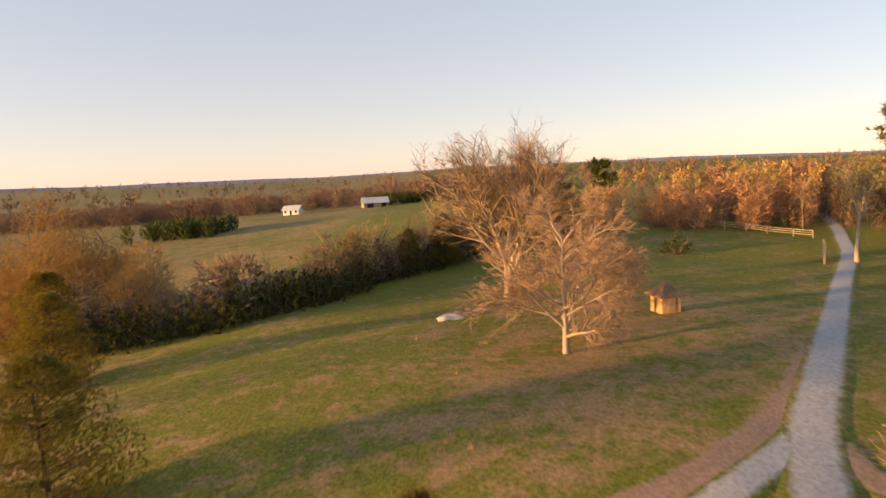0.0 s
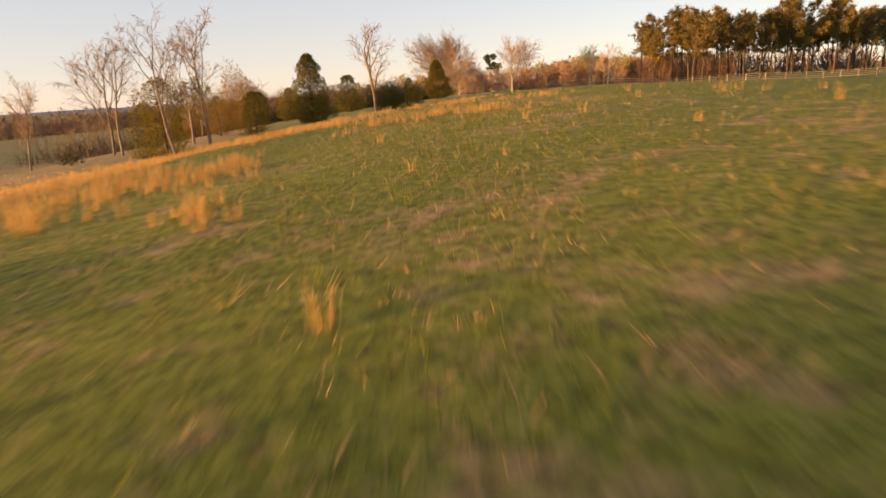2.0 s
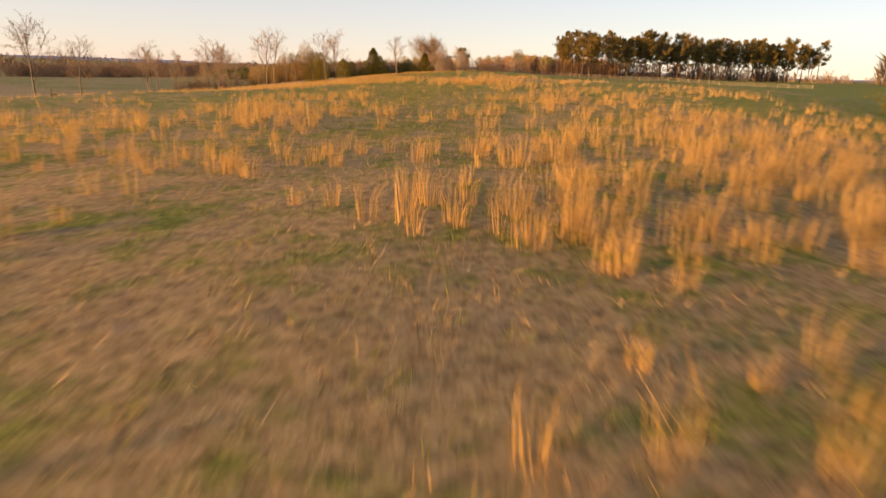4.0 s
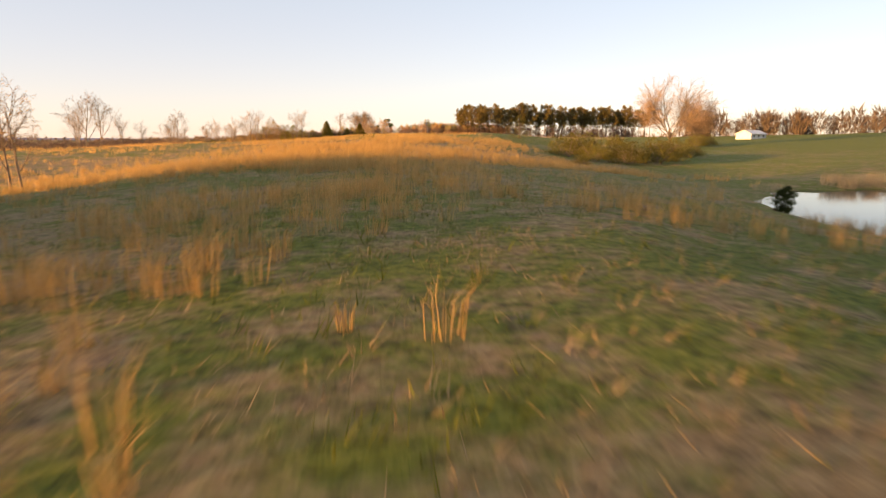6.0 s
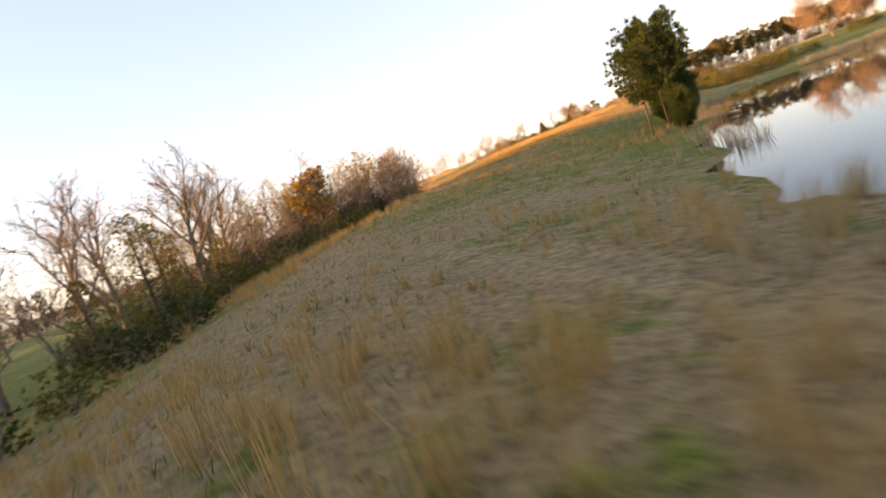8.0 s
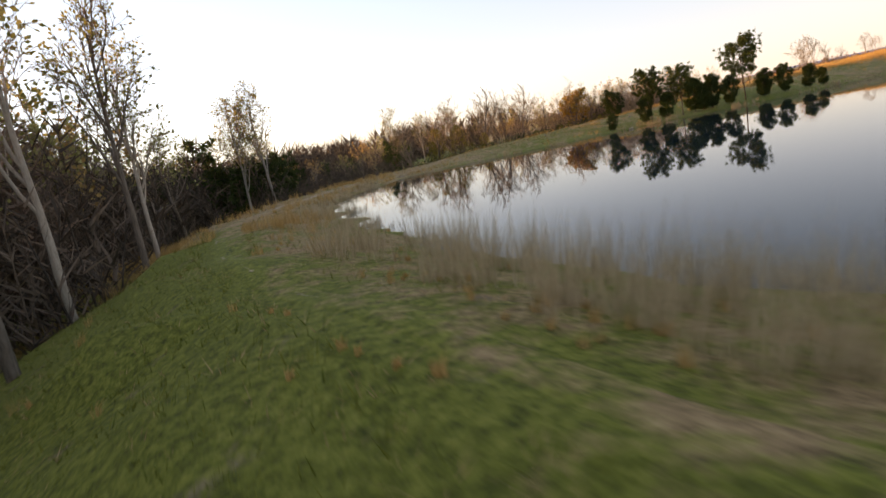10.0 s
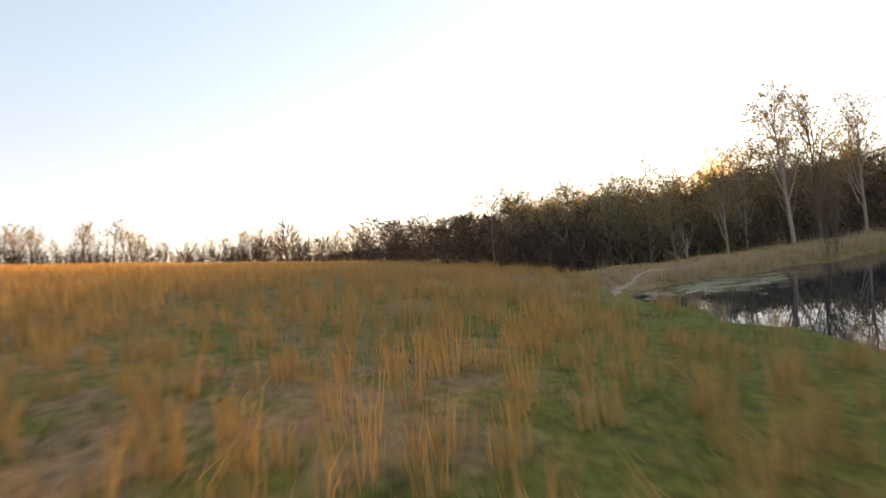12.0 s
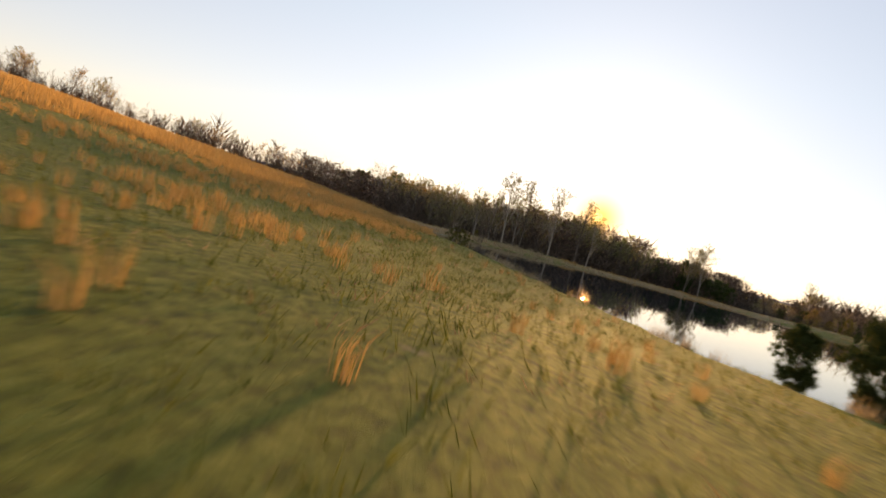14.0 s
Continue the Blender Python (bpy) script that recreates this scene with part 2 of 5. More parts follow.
GRASS = material("green_grass", build_blades((0.080, 0.098, 0.013), (0.25, 0.245, 0.046), 0.35))
STONE = material("field_stone", build_speckled([(0.3, (0.20, 0.16, 0.13)), (0.7, (0.42, 0.35, 0.29))], 12.0, 2.0))
WOOD = material("weathered_wood", build_bark((0.22, 0.17, 0.13), (0.44, 0.36, 0.29)))
PLANK = material("shed_boards", build_bark((0.36, 0.21, 0.11), (0.56, 0.37, 0.22)))
SHINGLE = material("shingles", build_speckled([(0.3, (0.20, 0.12, 0.075)), (0.7, (0.36, 0.23, 0.15))], 10.0, 2.0))
TIN = material("tin_roof", build_speckled([(0.3, (0.42, 0.44, 0.48)), (0.7, (0.60, 0.62, 0.66))], 1.5, 0.3, 0.2), rough=0.45, spec=0.5)
WHITE = material("white_siding", build_speckled([(0.3, (0.62, 0.60, 0.58)), (0.7, (0.78, 0.77, 0.75))], 2.0, 0.3, 0.15))
TARP = material("tarp", build_speckled([(0.3, (0.40, 0.38, 0.38)), (0.7, (0.62, 0.60, 0.58))], 3.0, 1.0))
DARK = material("dark_opening", build_speckled([(0.3, (0.015, 0.013, 0.012)), (0.7, (0.035, 0.03, 0.028))], 3.0, 1.0))
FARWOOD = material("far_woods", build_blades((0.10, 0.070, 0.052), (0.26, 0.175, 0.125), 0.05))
UNDER = material("brown_brush", build_blades((0.055, 0.042, 0.032), (0.17, 0.12, 0.085), 0.05))
# wooded hills far off: the blue of the haze is in the colour
HAZE_RIDGE = material("hazy_ridge", build_speckled([(0.3, (0.20, 0.20, 0.27)), (0.7, (0.28, 0.26, 0.33))], 0.01, 0.002, 0.2, 0.0))

# ---- the lie of the land: control heights on a lattice of 50 m, from the south row up ----
LAND_SOUTH = [
    [-2.2, -0.3, 1.6, 3.5, 5.3, 6.9, 7.8, 7.8, 7.4],
    [-1, -0.1, 0.9, 2.3, 4.5, 7.4, 8.2, 8, 7.7],
    [0.2, 0, 0.2, 1.1, 3.7, 7.1, 7.8, 8.1, 8.2],
    [1.2, 0, -1.3, -0.9, 1.5, 5.6, 6.4, 7.9, 9],
    [1.2, -0.9, -4.8, -5.3, -3.7, 1.7, 5.6, 7.2, 10],
    [-0.4, -1.8, -3.7, -0.3, 3.4, -1.6, -0.4, 4.5, 11.2],
    [-2.4, -2.2, -1.4, 1, 0.1, 1.2, 2.2, 4.5, 10.7],
]
LAND_NORTH = [
    [-3.1, -1.5, 0.9, 3.3, 2.6, -0.2, 4.7, 5.9, 9.2],
    [-2, 0.1, 1.9, 0, 7.8, 2.4, 3.4, 6, 8.4],
    [-0.7, -0.4, -1.4, -3, 7.6, 3.5, 3.4, 5.7, 7.9],
    [-0.1, -0.6, -2, -0.6, 7.2, 4.9, 5, 6.1, 7.3],
    [-0.7, 0.5, 0.8, -2.6, 4.3, 6.5, 6.4, 6.5, 6.6],
    [-2.2, -0.8, 0.2, 0.2, 5.7, 8.1, 7, 6.2, 5.7],
    [-4.1, -2.2, 0.1, 2.7, 5.2, 6.9, 6.8, 5.9, 4.9],
]
LAND = np.array(LAND_SOUTH + LAND_NORTH)
# finer rises and dips: the spur by the pond (16 m lattice) and the upper meadow (18 m lattice)
SPUR_SOUTH = [
    [0.2, 0.2, 0.2, 0.2, -0, -0.6, 0.3, 0.8, 0.2],
    [0.4, -0.4, -1.1, 0.3, -0.2, -0.7, -0.3, 0, -0],
    [0.2, -1.1, -1.1, 2, 0.3, -0.9, -0.6, -0.2, 0],
    [-0.4, -2.2, -1, 2.3, 0.2, -1.1, -0.5, -0.1, 0.2],
    [-0.8, -1.8, -0.1, 1.5, -0.4, -1.2, -0.5, 0, 0.3],
    [-1.1, -1.9, -0.4, 1.2, -0.5, -1, -0.4, 0.2, 0.6],
]
SPUR_NORTH = [
    [-1.1, -1.7, -0.7, 1.1, -0.7, -0.8, 0, 0.6, 0.8],
    [-0.8, -1.5, -0.9, 1.4, -0.3, -1.3, 0.2, 0.9, 0.9],
    [-0.5, -1.4, -1.8, 0.8, 0.5, -2.5, -0.9, 0.3, 0.9],
    [-0.2, -0.6, -0.7, 0.7, 1.3, -1.5, -1.3, -0.4, 0.4],
    [0, 0.1, 0.1, 0.2, 0.8, 0.3, -0.7, -0.8, -0.2],
    [0.2, 0.4, 0.4, -0.2, 0.2, 1.3, 0.3, -0.5, -0.5],
]
SPUR = np.array(SPUR_SOUTH + SPUR_NORTH)
UPPER = np.array([
    [-0.2, 0.3, 0.2, -0.1, 0.4, -0.1, -0, 0],
    [0.3, -0.2, -0.1, -0.2, -0.3, -0.1, 0, 0],
    [0.6, -0.8, -0.2, 0.2, -0.4, -0.1, -0.1, 0],
    [0.2, -0.8, 0.1, 0.6, -0, -0.2, -0.4, -0.2],
    [-0.2, -0.1, -0.3, 0.4, 0.4, -0.3, -0.6, -0.2],
    [-0.2, 0.8, 0, 0.2, 0.5, 0.2, 0.1, 0.2],
    [-0.5, 0.6, 0.6, 0.4, 0.4, -0, 0.6, 0.6],
    [-0.8, -0.1, 0.2, 0.1, -0.4, -1, -0.2, 0.5],
    [-0.6, -0.4, -0.1, 0.1, -0.4, -0.8, -0.4, 0.2],
    [-0.4, -1, -0.7, 1.4, 1, 0.1, -0.2, -0.1],
])
DAM = [(-29, -236), (-21.5, -247.6), (-11.5, -258.2), (0, -261.8), (12, -264.4), (24, -267.0), (36, -269.5), (43, -270.6)]
POND = [(4, -171), (-2.0, -176), (-6, -183), (-8.4, -192), (-11.6, -202), (-14.4, -211), (-17.2, -218.5), (-19.6, -227), (-22.5, -236.5), (-22.5, -240.6), (-20.3, -244.4), (-16, -249.8),
        (-8, -255.2), (2, -259), (12, -261.5), (23, -262.8), (30, -265.2), (36, -267.8), (40, -266.4), (46, -260.2), (54, -248.6), (60, -242.6),
        (70, -233.6), (76, -228), (80, -222), (84, -208), (76, -196), (55, -190), (34, -184), (20, -177), (10, -172)]


def spline(u, n):
    d = np.abs(u[..., None] - np.arange(n))
    return np.where(d < 1, 2 / 3 - d**2 + d**3 / 2, np.where(d < 2, (2 - d) ** 3 / 6, 0))


def ease(a, b, v):
    k = np.clip((v - a) / (b - a), 0, 1)
    return k * k * (3 - 2 * k)


def line_gap(x, y, pts):
    """The distance to a line through points."""
    best = np.full(np.shape(x), 1e9)
    for (ax, ay), (bx, by) in zip(pts, pts[1:]):
        dx, dy = bx - ax, by - ay
        k = np.clip(((x - ax) * dx + (y - ay) * dy) / (dx * dx + dy * dy), 0, 1)
        best = np.minimum(best, np.hypot(x - ax - k * dx, y - ay - k * dy))
    return best


def pond_gap(x, y):
    """The distance to the shore, less than nothing on the water."""
    inside = np.zeros(np.shape(x), bool)
    for (ax, ay), (bx, by) in zip(POND, POND[1:] + POND[:1]):
        cross = (ay > y) != (by > y)
        inside ^= cross & (x < (bx - ax) * (y - ay) / (by - ay + 1e-12) + ax)
    gap = line_gap(x, y, POND + POND[:1])
    wobble = 0.5 * np.sin(x * 1.1 + 2 * np.sin(y * 0.6)) + 0.35 * np.sin(y * 1.7 + x * 0.8)
    return np.where(inside, -gap, gap) + 0.8 * wobble


def lattice(u, v, heights):
    return np.einsum("...j,ji,...i->...", spline(v, heights.shape[0]), heights, spline(u, heights.shape[1]))


def ground_height(x, y):
    x, y = np.asarray(x, float), np.asarray(y, float)
    u, v = np.clip((x + 200) / 50, 0.0, 8.0), np.clip((y + 480) / 50, 0.0, 13.0)
    z = lattice(u, v, LAND) + lattice((x + 70) / 16, (y + 280) / 16, SPUR) + lattice((x + 60) / 18, (y + 98) / 18, UPPER)
    z = z + 0.10 * np.sin(x * 0.31 + 1.3 * np.sin(y * 0.17)) * np.sin(y * 0.27) + 0.03 * np.sin(x * 1.3 + y * 0.9) * np.sin(y * 1.1)
    d = line_gap(x, y, DAM)
    crest = 0.05 + 0.67 * ease(-26, 8, x) - 0.36 * np.maximum(0, d - 1.3)
    z = z - 2.2 * ease(1.4, 7, d) * ease(27, 14, d) * ease(2.8, 4.2, pond_gap(x, y)) * ease(42, 34, x) * ease(-16, -6, x) * ease(-250, -258, y)
    z = np.where(crest > -3, np.maximum(z, crest) + 0.25 * np.exp(-((z - crest) / 0.35) ** 2) * (d < 14), z)
    g = pond_gap(x, y)
    shore = np.where(g > 0, 0.03 + 0.13 * g, np.maximum(-1.5, 0.28 * g))
    k = ease(0.0, 6.0, g)
    z = np.where(g < 6, shore * (1 - k) + np.maximum(z, shore * 0.6) * k, z)
    # the west bank falls evenly to the water
    bank = 0.04 + (0.070 + 0.085 * ease(-212, -197, y)) * np.maximum(g, 0)
    z = np.where((x < 0) & (y > -246) & (y < -166) & (g > 0), np.minimum(z, bank + 3 * ease(-190, -166, y)), z)
    r = np.hypot(x, y + 130)
    ridges = 26 + 7 * np.sin(x / 520 + 1.0) + 6 * np.sin(y / 410 + x / 900)
    return z + ease(700, 2300, r) * ridges + ease(350, 800, r) * 3 * np.sin(x / 130) * np.sin(y / 150)


def height(x, y):
    return float(ground_height(np.array([x]), np.array([y]))[0])


# ---- building helpers ----


def mesh_object(name, verts, faces, mat, smooth=False):
    me = bpy.data.meshes.new(name)
    me.from_pydata([tuple(v) for v in verts], [], [tuple(f) for f in faces])
    me.materials.append(mat)
    if smooth:
        me.polygons.foreach_set("use_smooth", [True] * len(me.polygons))
    me.update()
    return new(name, me)


def tri_object(name, verts, tris, mat):
    """A large mesh of triangles from arrays."""
    me = bpy.data.meshes.new(name)
    verts, tris = np.asarray(verts, np.float32).reshape(-1, 3), np.asarray(tris, np.int32).reshape(-1, 3)
    me.vertices.add(len(verts))
    me.vertices.foreach_set("co", verts.ravel())
    me.loops.add(tris.size)
    me.loops.foreach_set("vertex_index", tris.ravel())
    me.polygons.add(len(tris))
    me.polygons.foreach_set("loop_start", np.arange(0, tris.size, 3, dtype=np.int32))
    me.polygons.foreach_set("loop_total", np.full(len(tris), 3, np.int32))
    me.materials.append(mat)
    me.update(calc_edges=True)
    return new(name, me)


class Shape:
    """Collects the points and faces of one mesh."""

    def __init__(self):
        self.v, self.f = [], []

    def tube(self, pts, radii, sides, cap=True):
        pts = [Vector(p) for p in pts]
        start = len(self.v)
        for i, p in enumerate(pts):
            d = (pts[min(i + 1, len(pts) - 1)] - pts[max(i - 1, 0)]).normalized()
            a = d.orthogonal().normalized()
            b = d.cross(a)
            for k in range(sides):
                w = 2 * math.pi * k / sides
                self.v.append(p + radii[i] * (math.cos(w) * a + math.sin(w) * b))
        for i in range(len(pts) - 1):
            for k in range(sides):
                q, n = start + i * sides, (k + 1) % sides
                self.f.append((q + k, q + n, q + sides + n, q + sides + k))
        if cap:
            self.f.append(tuple(range(start + (len(pts) - 1) * sides, start + len(pts) * sides)))

    def blade(self, a, b, width, side):
        n = len(self.v)
        self.v += [a - side * width, a + side * width, b]
        self.f.append((n, n + 1, n + 2))

    def leaf(self, c, along, side):
        n = len(self.v)
        self.v += [c - along, c - side, c + along, c + side]
        self.f.append((n, n + 1, n + 2, n + 3))

    def box(self, lo, hi, bevel=0.0):
        n = len(self.v)
        b = bevel
        (x0, y0, z0), (x1, y1, z1) = lo, hi
        for z, i in ((z0, b), (z0 + b, 0), (z1 - b, 0), (z1, b)):
            self.v += [Vector((x0 + i, y0 + i, z)), Vector((x1 - i, y0 + i, z)), Vector((x1 - i, y1 - i, z)), Vector((x0 + i, y1 - i, z))]
        self.f.append((n + 3, n + 2, n + 1, n))
        for r in range(3):
            for k in range(4):
                q = n + 4 * r
                self.f.append((q + k, q + (k + 1) % 4, q + 4 + (k + 1) % 4, q + 4 + k))
        self.f.append((n + 12, n + 13, n + 14, n + 15))

    def make(self, name, mat, parent=None, label="", smooth=False):
        ob = mesh_object(name, self.v, self.f, mat, smooth)
        if parent is not None:
            ob.parent = parent
        if label:
            ob["label"] = label
        return ob


def anywhere(rng):
    while True:
        v = Vector((rng.uniform(-1, 1), rng.uniform(-1, 1), rng.uniform(-1, 1)))
        if 0.05 < v.length < 1:
            return v.normalized()


def limb(shape, rng, start, way, length, r0, r1, sides, steps, wander, lift):
    """A bent, tapering branch. Returns its points and the way it goes at each."""
    pts, ways, d, p = [start], [way], way.normalized(), start
    for i in range(steps):
        d = (d + wander * anywhere(rng) + Vector((0, 0, lift))).normalized()
        p = p + d * (length / steps)
        pts.append(p)
        ways.append(d)
    shape.tube(pts, [r0 + (r1 - r0) * i / steps for i in range(steps + 1)], sides, cap=False)
    return pts, ways


def spread_way(rng, d, angle):
    """A way that leaves d by about that angle."""
    a = d.orthogonal().normalized()
    a.rotate(Matrix.Rotation(rng.uniform(0, 2 * math.pi), 3, d))
    k = radians(angle) * rng.uniform(0.7, 1.3)
    return (d * math.cos(k) + a * math.sin(k)).normalized()


# ---- plants: each maker builds one thing at the origin, to be copied ----


def bare_tree(seed, h, bark, limbs=6, forks=6, sprigs=6, twigs=5, clear=0.22, angle=38, leaves=None, leaf_size=0.10, leaf_share=1.0, lift=0.10, stems=1, leader=0.72, reach=0.50, girth=0.022, wander=0.09, splay=0.12, name="bare_tree", label="", category="tree"):
    rng = random.Random(seed)
    root = new(name)
    wood, fine, foliage = Shape(), Shape(), Shape()
    for s in range(stems):
        lean = Vector((rng.uniform(-splay, splay), rng.uniform(-splay, splay), 1)) if stems > 1 else Vector((rng.uniform(-0.04, 0.04), rng.uniform(-0.04, 0.04), 1))
        base = Vector((rng.uniform(-0.3, 0.3), rng.uniform(-0.3, 0.3), -0.15)) if stems > 1 else Vector((0, 0, -0.15))
        hs = h * rng.uniform(0.8, 1.0) if stems > 1 else h
        r = girth * hs / math.sqrt(stems)
        trunk, ways = limb(wood, rng, base, lean, hs * leader, r, r * (0.25 if leader > 0.5 else 0.6), 7, 8, wander, 0.05)
        for i in range(limbs):
            k = clear + (0.98 - clear) * (i + rng.random()) / limbs
            j = min(int(k * 8), 7)
            p = trunk[j].lerp(trunk[j + 1], k * 8 - j)
            size = hs * (reach - 0.56 * min(reach, 0.5) * k * (1 if leader > 0.5 else 0.2)) * rng.uniform(0.85, 1.15)
            lp, lw = limb(wood, rng, p, spread_way(rng, ways[j], angle + 14 * (1 - k)), size, r * 0.5 * (1.1 - 0.5 * k), r * 0.12, 5, 5, 0.15, lift)
            for q in range(forks):
                kk = 0.25 + 0.75 * (q + rng.random()) / forks
                jj = min(int(kk * 5), 4)
                bp, bw = limb(wood, rng, lp[jj].lerp(lp[jj + 1], kk * 5 - jj), spread_way(rng, lw[jj], 40), size * (0.62 - 0.25 * kk), r * 0.16, r * 0.05, 3, 3, 0.18, lift)
                for m in range(sprigs):
                    g = 0.15 + 0.85 * (m + rng.random()) / sprigs
                    jg = min(int(g * 3), 2)
                    a = bp[jg].lerp(bp[jg + 1], g * 3 - jg)
                    d = spread_way(rng, bw[jg], 38)
                    ln = size * 0.20 * rng.uniform(0.7, 1.3)
                    b = a + d * ln + Vector((0, 0, ln * lift))
                    fine.tube([a, b], [max(0.010, r * 0.06), max(0.006, r * 0.03)], 3, cap=False)
                    for w in range(twigs):
                        c = a.lerp(b, rng.uniform(0.15, 1.0))
                        e = spread_way(rng, d, 42)
                        tip = c + e * ln * rng.uniform(0.35, 0.75)
                        fine.blade(c, tip, max(0.009, 0.0013 * h), e.orthogonal().normalized())
                        if leaves is not None and rng.random() < leaf_share:
                            v = anywhere(rng)
                            foliage.leaf(tip, e * leaf_size, v.cross(e).normalized() * leaf_size * 0.6)
    wood.make("trunk", bark, root, smooth=True)
    tagged(fine.make("twig", TWIG, root), kind="stuff")
    if leaves is not None:
        foliage.make("crown", leaves, root)
    return tagged(root, label, category)


def spray(shape, rng, c, out, size, blades, flat=0.6, thin=1.0):
    """A small tuft of needles or leaves round c, that points out."""
    for i in range(blades):
        d = (out * flat + anywhere(rng)).normalized()
        side = d.cross(anywhere(rng)).normalized()
        shape.blade(c - d * size * 0.25, c + d * size * rng.uniform(0.7, 1.2), size * thin * rng.uniform(0.16, 0.28), side)


def cedar_tree(seed, h, width, name="cedar_tree", clumps=620, label="", blades=7, mat=None, base=0.04, taper=0.75):
    rng = random.Random(seed)
    root = new(name)
    wood, green = Shape(), Shape()
    trunk, ways = limb(wood, rng, Vector((0, 0, -0.15)), Vector((0, 0, 1)), h * 0.95, 0.02 * h, 0.004 * h, 6, 6, 0.03, 0.0)
    lobes = [(rng.uniform(0, 6.28), rng.uniform(0.75, 1.2)) for _ in range(9)]
    for i in range(int(clumps * 3.4)):
        k = base + (1 - base) * rng.random() ** 1.15
        lobe = lobes[int(k * 8.99)]
        w = rng.uniform(0, 2 * math.pi)
        reach = width * 0.5 * (0.10 + 1.15 * (1 - k) ** taper) * (1 + 0.28 * math.cos(2 * (w - lobe[0]))) * lobe[1] * min(1, 0.42 + k * 2.6)
        rr = reach * math.sqrt(rng.uniform(0.25, 1.0))
        out = Vector((math.cos(w), math.sin(w), 0.35))
        c = Vector((math.cos(w) * rr, math.sin(w) * rr, k * h + rng.uniform(-0.1, 0.1)))
        spray(green, rng, c, out.normalized(), 0.026 * h * rng.uniform(0.7, 1.3), blades, 0.6, 0.40)
        if i % 31 == 0:
            wood.tube([Vector((0, 0, max(0.05, k * h - rr * 0.3))), c], [0.004 * h, 0.001 * h], 3, cap=False)
    wood.make("trunk", BARK_PINE, root, smooth=True)
    green.make("crown", mat or CEDAR, root)
    return tagged(root, label or "dark olive cedar with a ragged conical crown", "tree")


def pine_tree(seed, h, clear, width, name="pine_tree", tiers=9, tufts=9, label="", blades=10, tuft_size=0.055, thin=0.42, mat=None, round_top=False):
    rng = random.Random(seed)
    root = new(name)
    wood, green = Shape(), Shape()
    r = 0.012 * h
    trunk, ways = limb(wood, rng, Vector((0, 0, -0.3)), Vector((rng.uniform(-0.05, 0.05), rng.uniform(-0.05, 0.05), 1)), h * 0.97, r, r * 0.22, 7, 8, 0.035, 0.03)
    for i in range(tiers):
        k = clear + (0.97 - clear) * (i + 0.5 * rng.random()) / tiers
        j = min(int(k * 8), 7)
        p = trunk[j].lerp(trunk[j + 1], k * 8 - j)
        rel = (k - clear) / (1 - clear)
        reach = width * 0.5 * (0.45 + 1.1 * rel if rel < 0.5 else 1.55 - 1.1 * rel)
        if round_top:
            reach = width * 0.5 * math.sqrt(max(0.12, 1 - (1.5 * rel - 0.62) ** 2))
        for b in range(rng.randint(3, 5)):
            w = rng.uniform(0, 2 * math.pi)
            ln = reach * rng.uniform(0.6, 1.2)
            lp, lw = limb(wood, rng, p, Vector((math.cos(w), math.sin(w), 0.2 + 0.6 * rel)), ln, r * 0.28, r * 0.06, 4, 4, 0.16, 0.05)
            for q in range(tufts):
                kk = 0.30 + 0.70 * math.sqrt(rng.random())
                jj = min(int(kk * 4), 3)
                at = lp[jj].lerp(lp[jj + 1], kk * 4 - jj)
                c = at + anywhere(rng) * ln * 0.22
                wood.tube([at, c], [r * 0.05, r * 0.03], 3, cap=False)
                spray(green, rng, c, Vector((math.cos(w), math.sin(w), 0.7)).normalized(), tuft_size * h * rng.uniform(0.7, 1.25), blades, 0.45, thin)
    wood.make("trunk", BARK_PINE, root, smooth=True)
    green.make("crown", mat or PINE, root)
    return tagged(root, label or "tall pine with a bare lower trunk and dark needles", "tree")


def shrub(seed, h, width, leaves, name="shrub", stems=14, clumps=150, blades=6, label="", size=0.10, thin=1.0, hollow=0.45, category="shrub"):
    rng = random.Random(seed)
    root = new(name)
    wood, green = Shape(), Shape()
    for s in range(stems):
        w = rng.uniform(0, 2 * math.pi)
        out = Vector((math.cos(w) * width / h * 0.45, math.sin(w) * width / h * 0.45, 1))
        lp, lw = limb(wood, rng, Vector((math.cos(w) * 0.1, math.sin(w) * 0.1, -0.1)), out, h * rng.uniform(0.6, 0.95), 0.012 * h, 0.003 * h, 4, 4, 0.18, 0.03)
        for m in range(6):
            c = lp[rng.randint(1, 4)]
            e = spread_way(rng, out.normalized(), 45)
            wood.blade(c, c + e * h * rng.uniform(0.15, 0.35), 0.006 * h, e.orthogonal().normalized())
    for i in range(clumps):
        d = anywhere(rng)
        d.z = abs(d.z)
        k = rng.uniform(hollow, 1.0) * (1 + 0.2 * math.sin(5 * d.x + seed) * math.cos(4 * d.y))
        c = Vector((d.x * width * 0.5 * k, d.y * width * 0.5 * k, 0.06 * h + d.z * h * 0.9 * k))
        spray(green, rng, c, d, size * h * rng.uniform(0.7, 1.3), blades, 0.5, thin)
    wood.make("stem", BARK, root)
    green.make("crown", leaves, root)
    return tagged(root, label or "dense evergreen shrub in the grass", category)


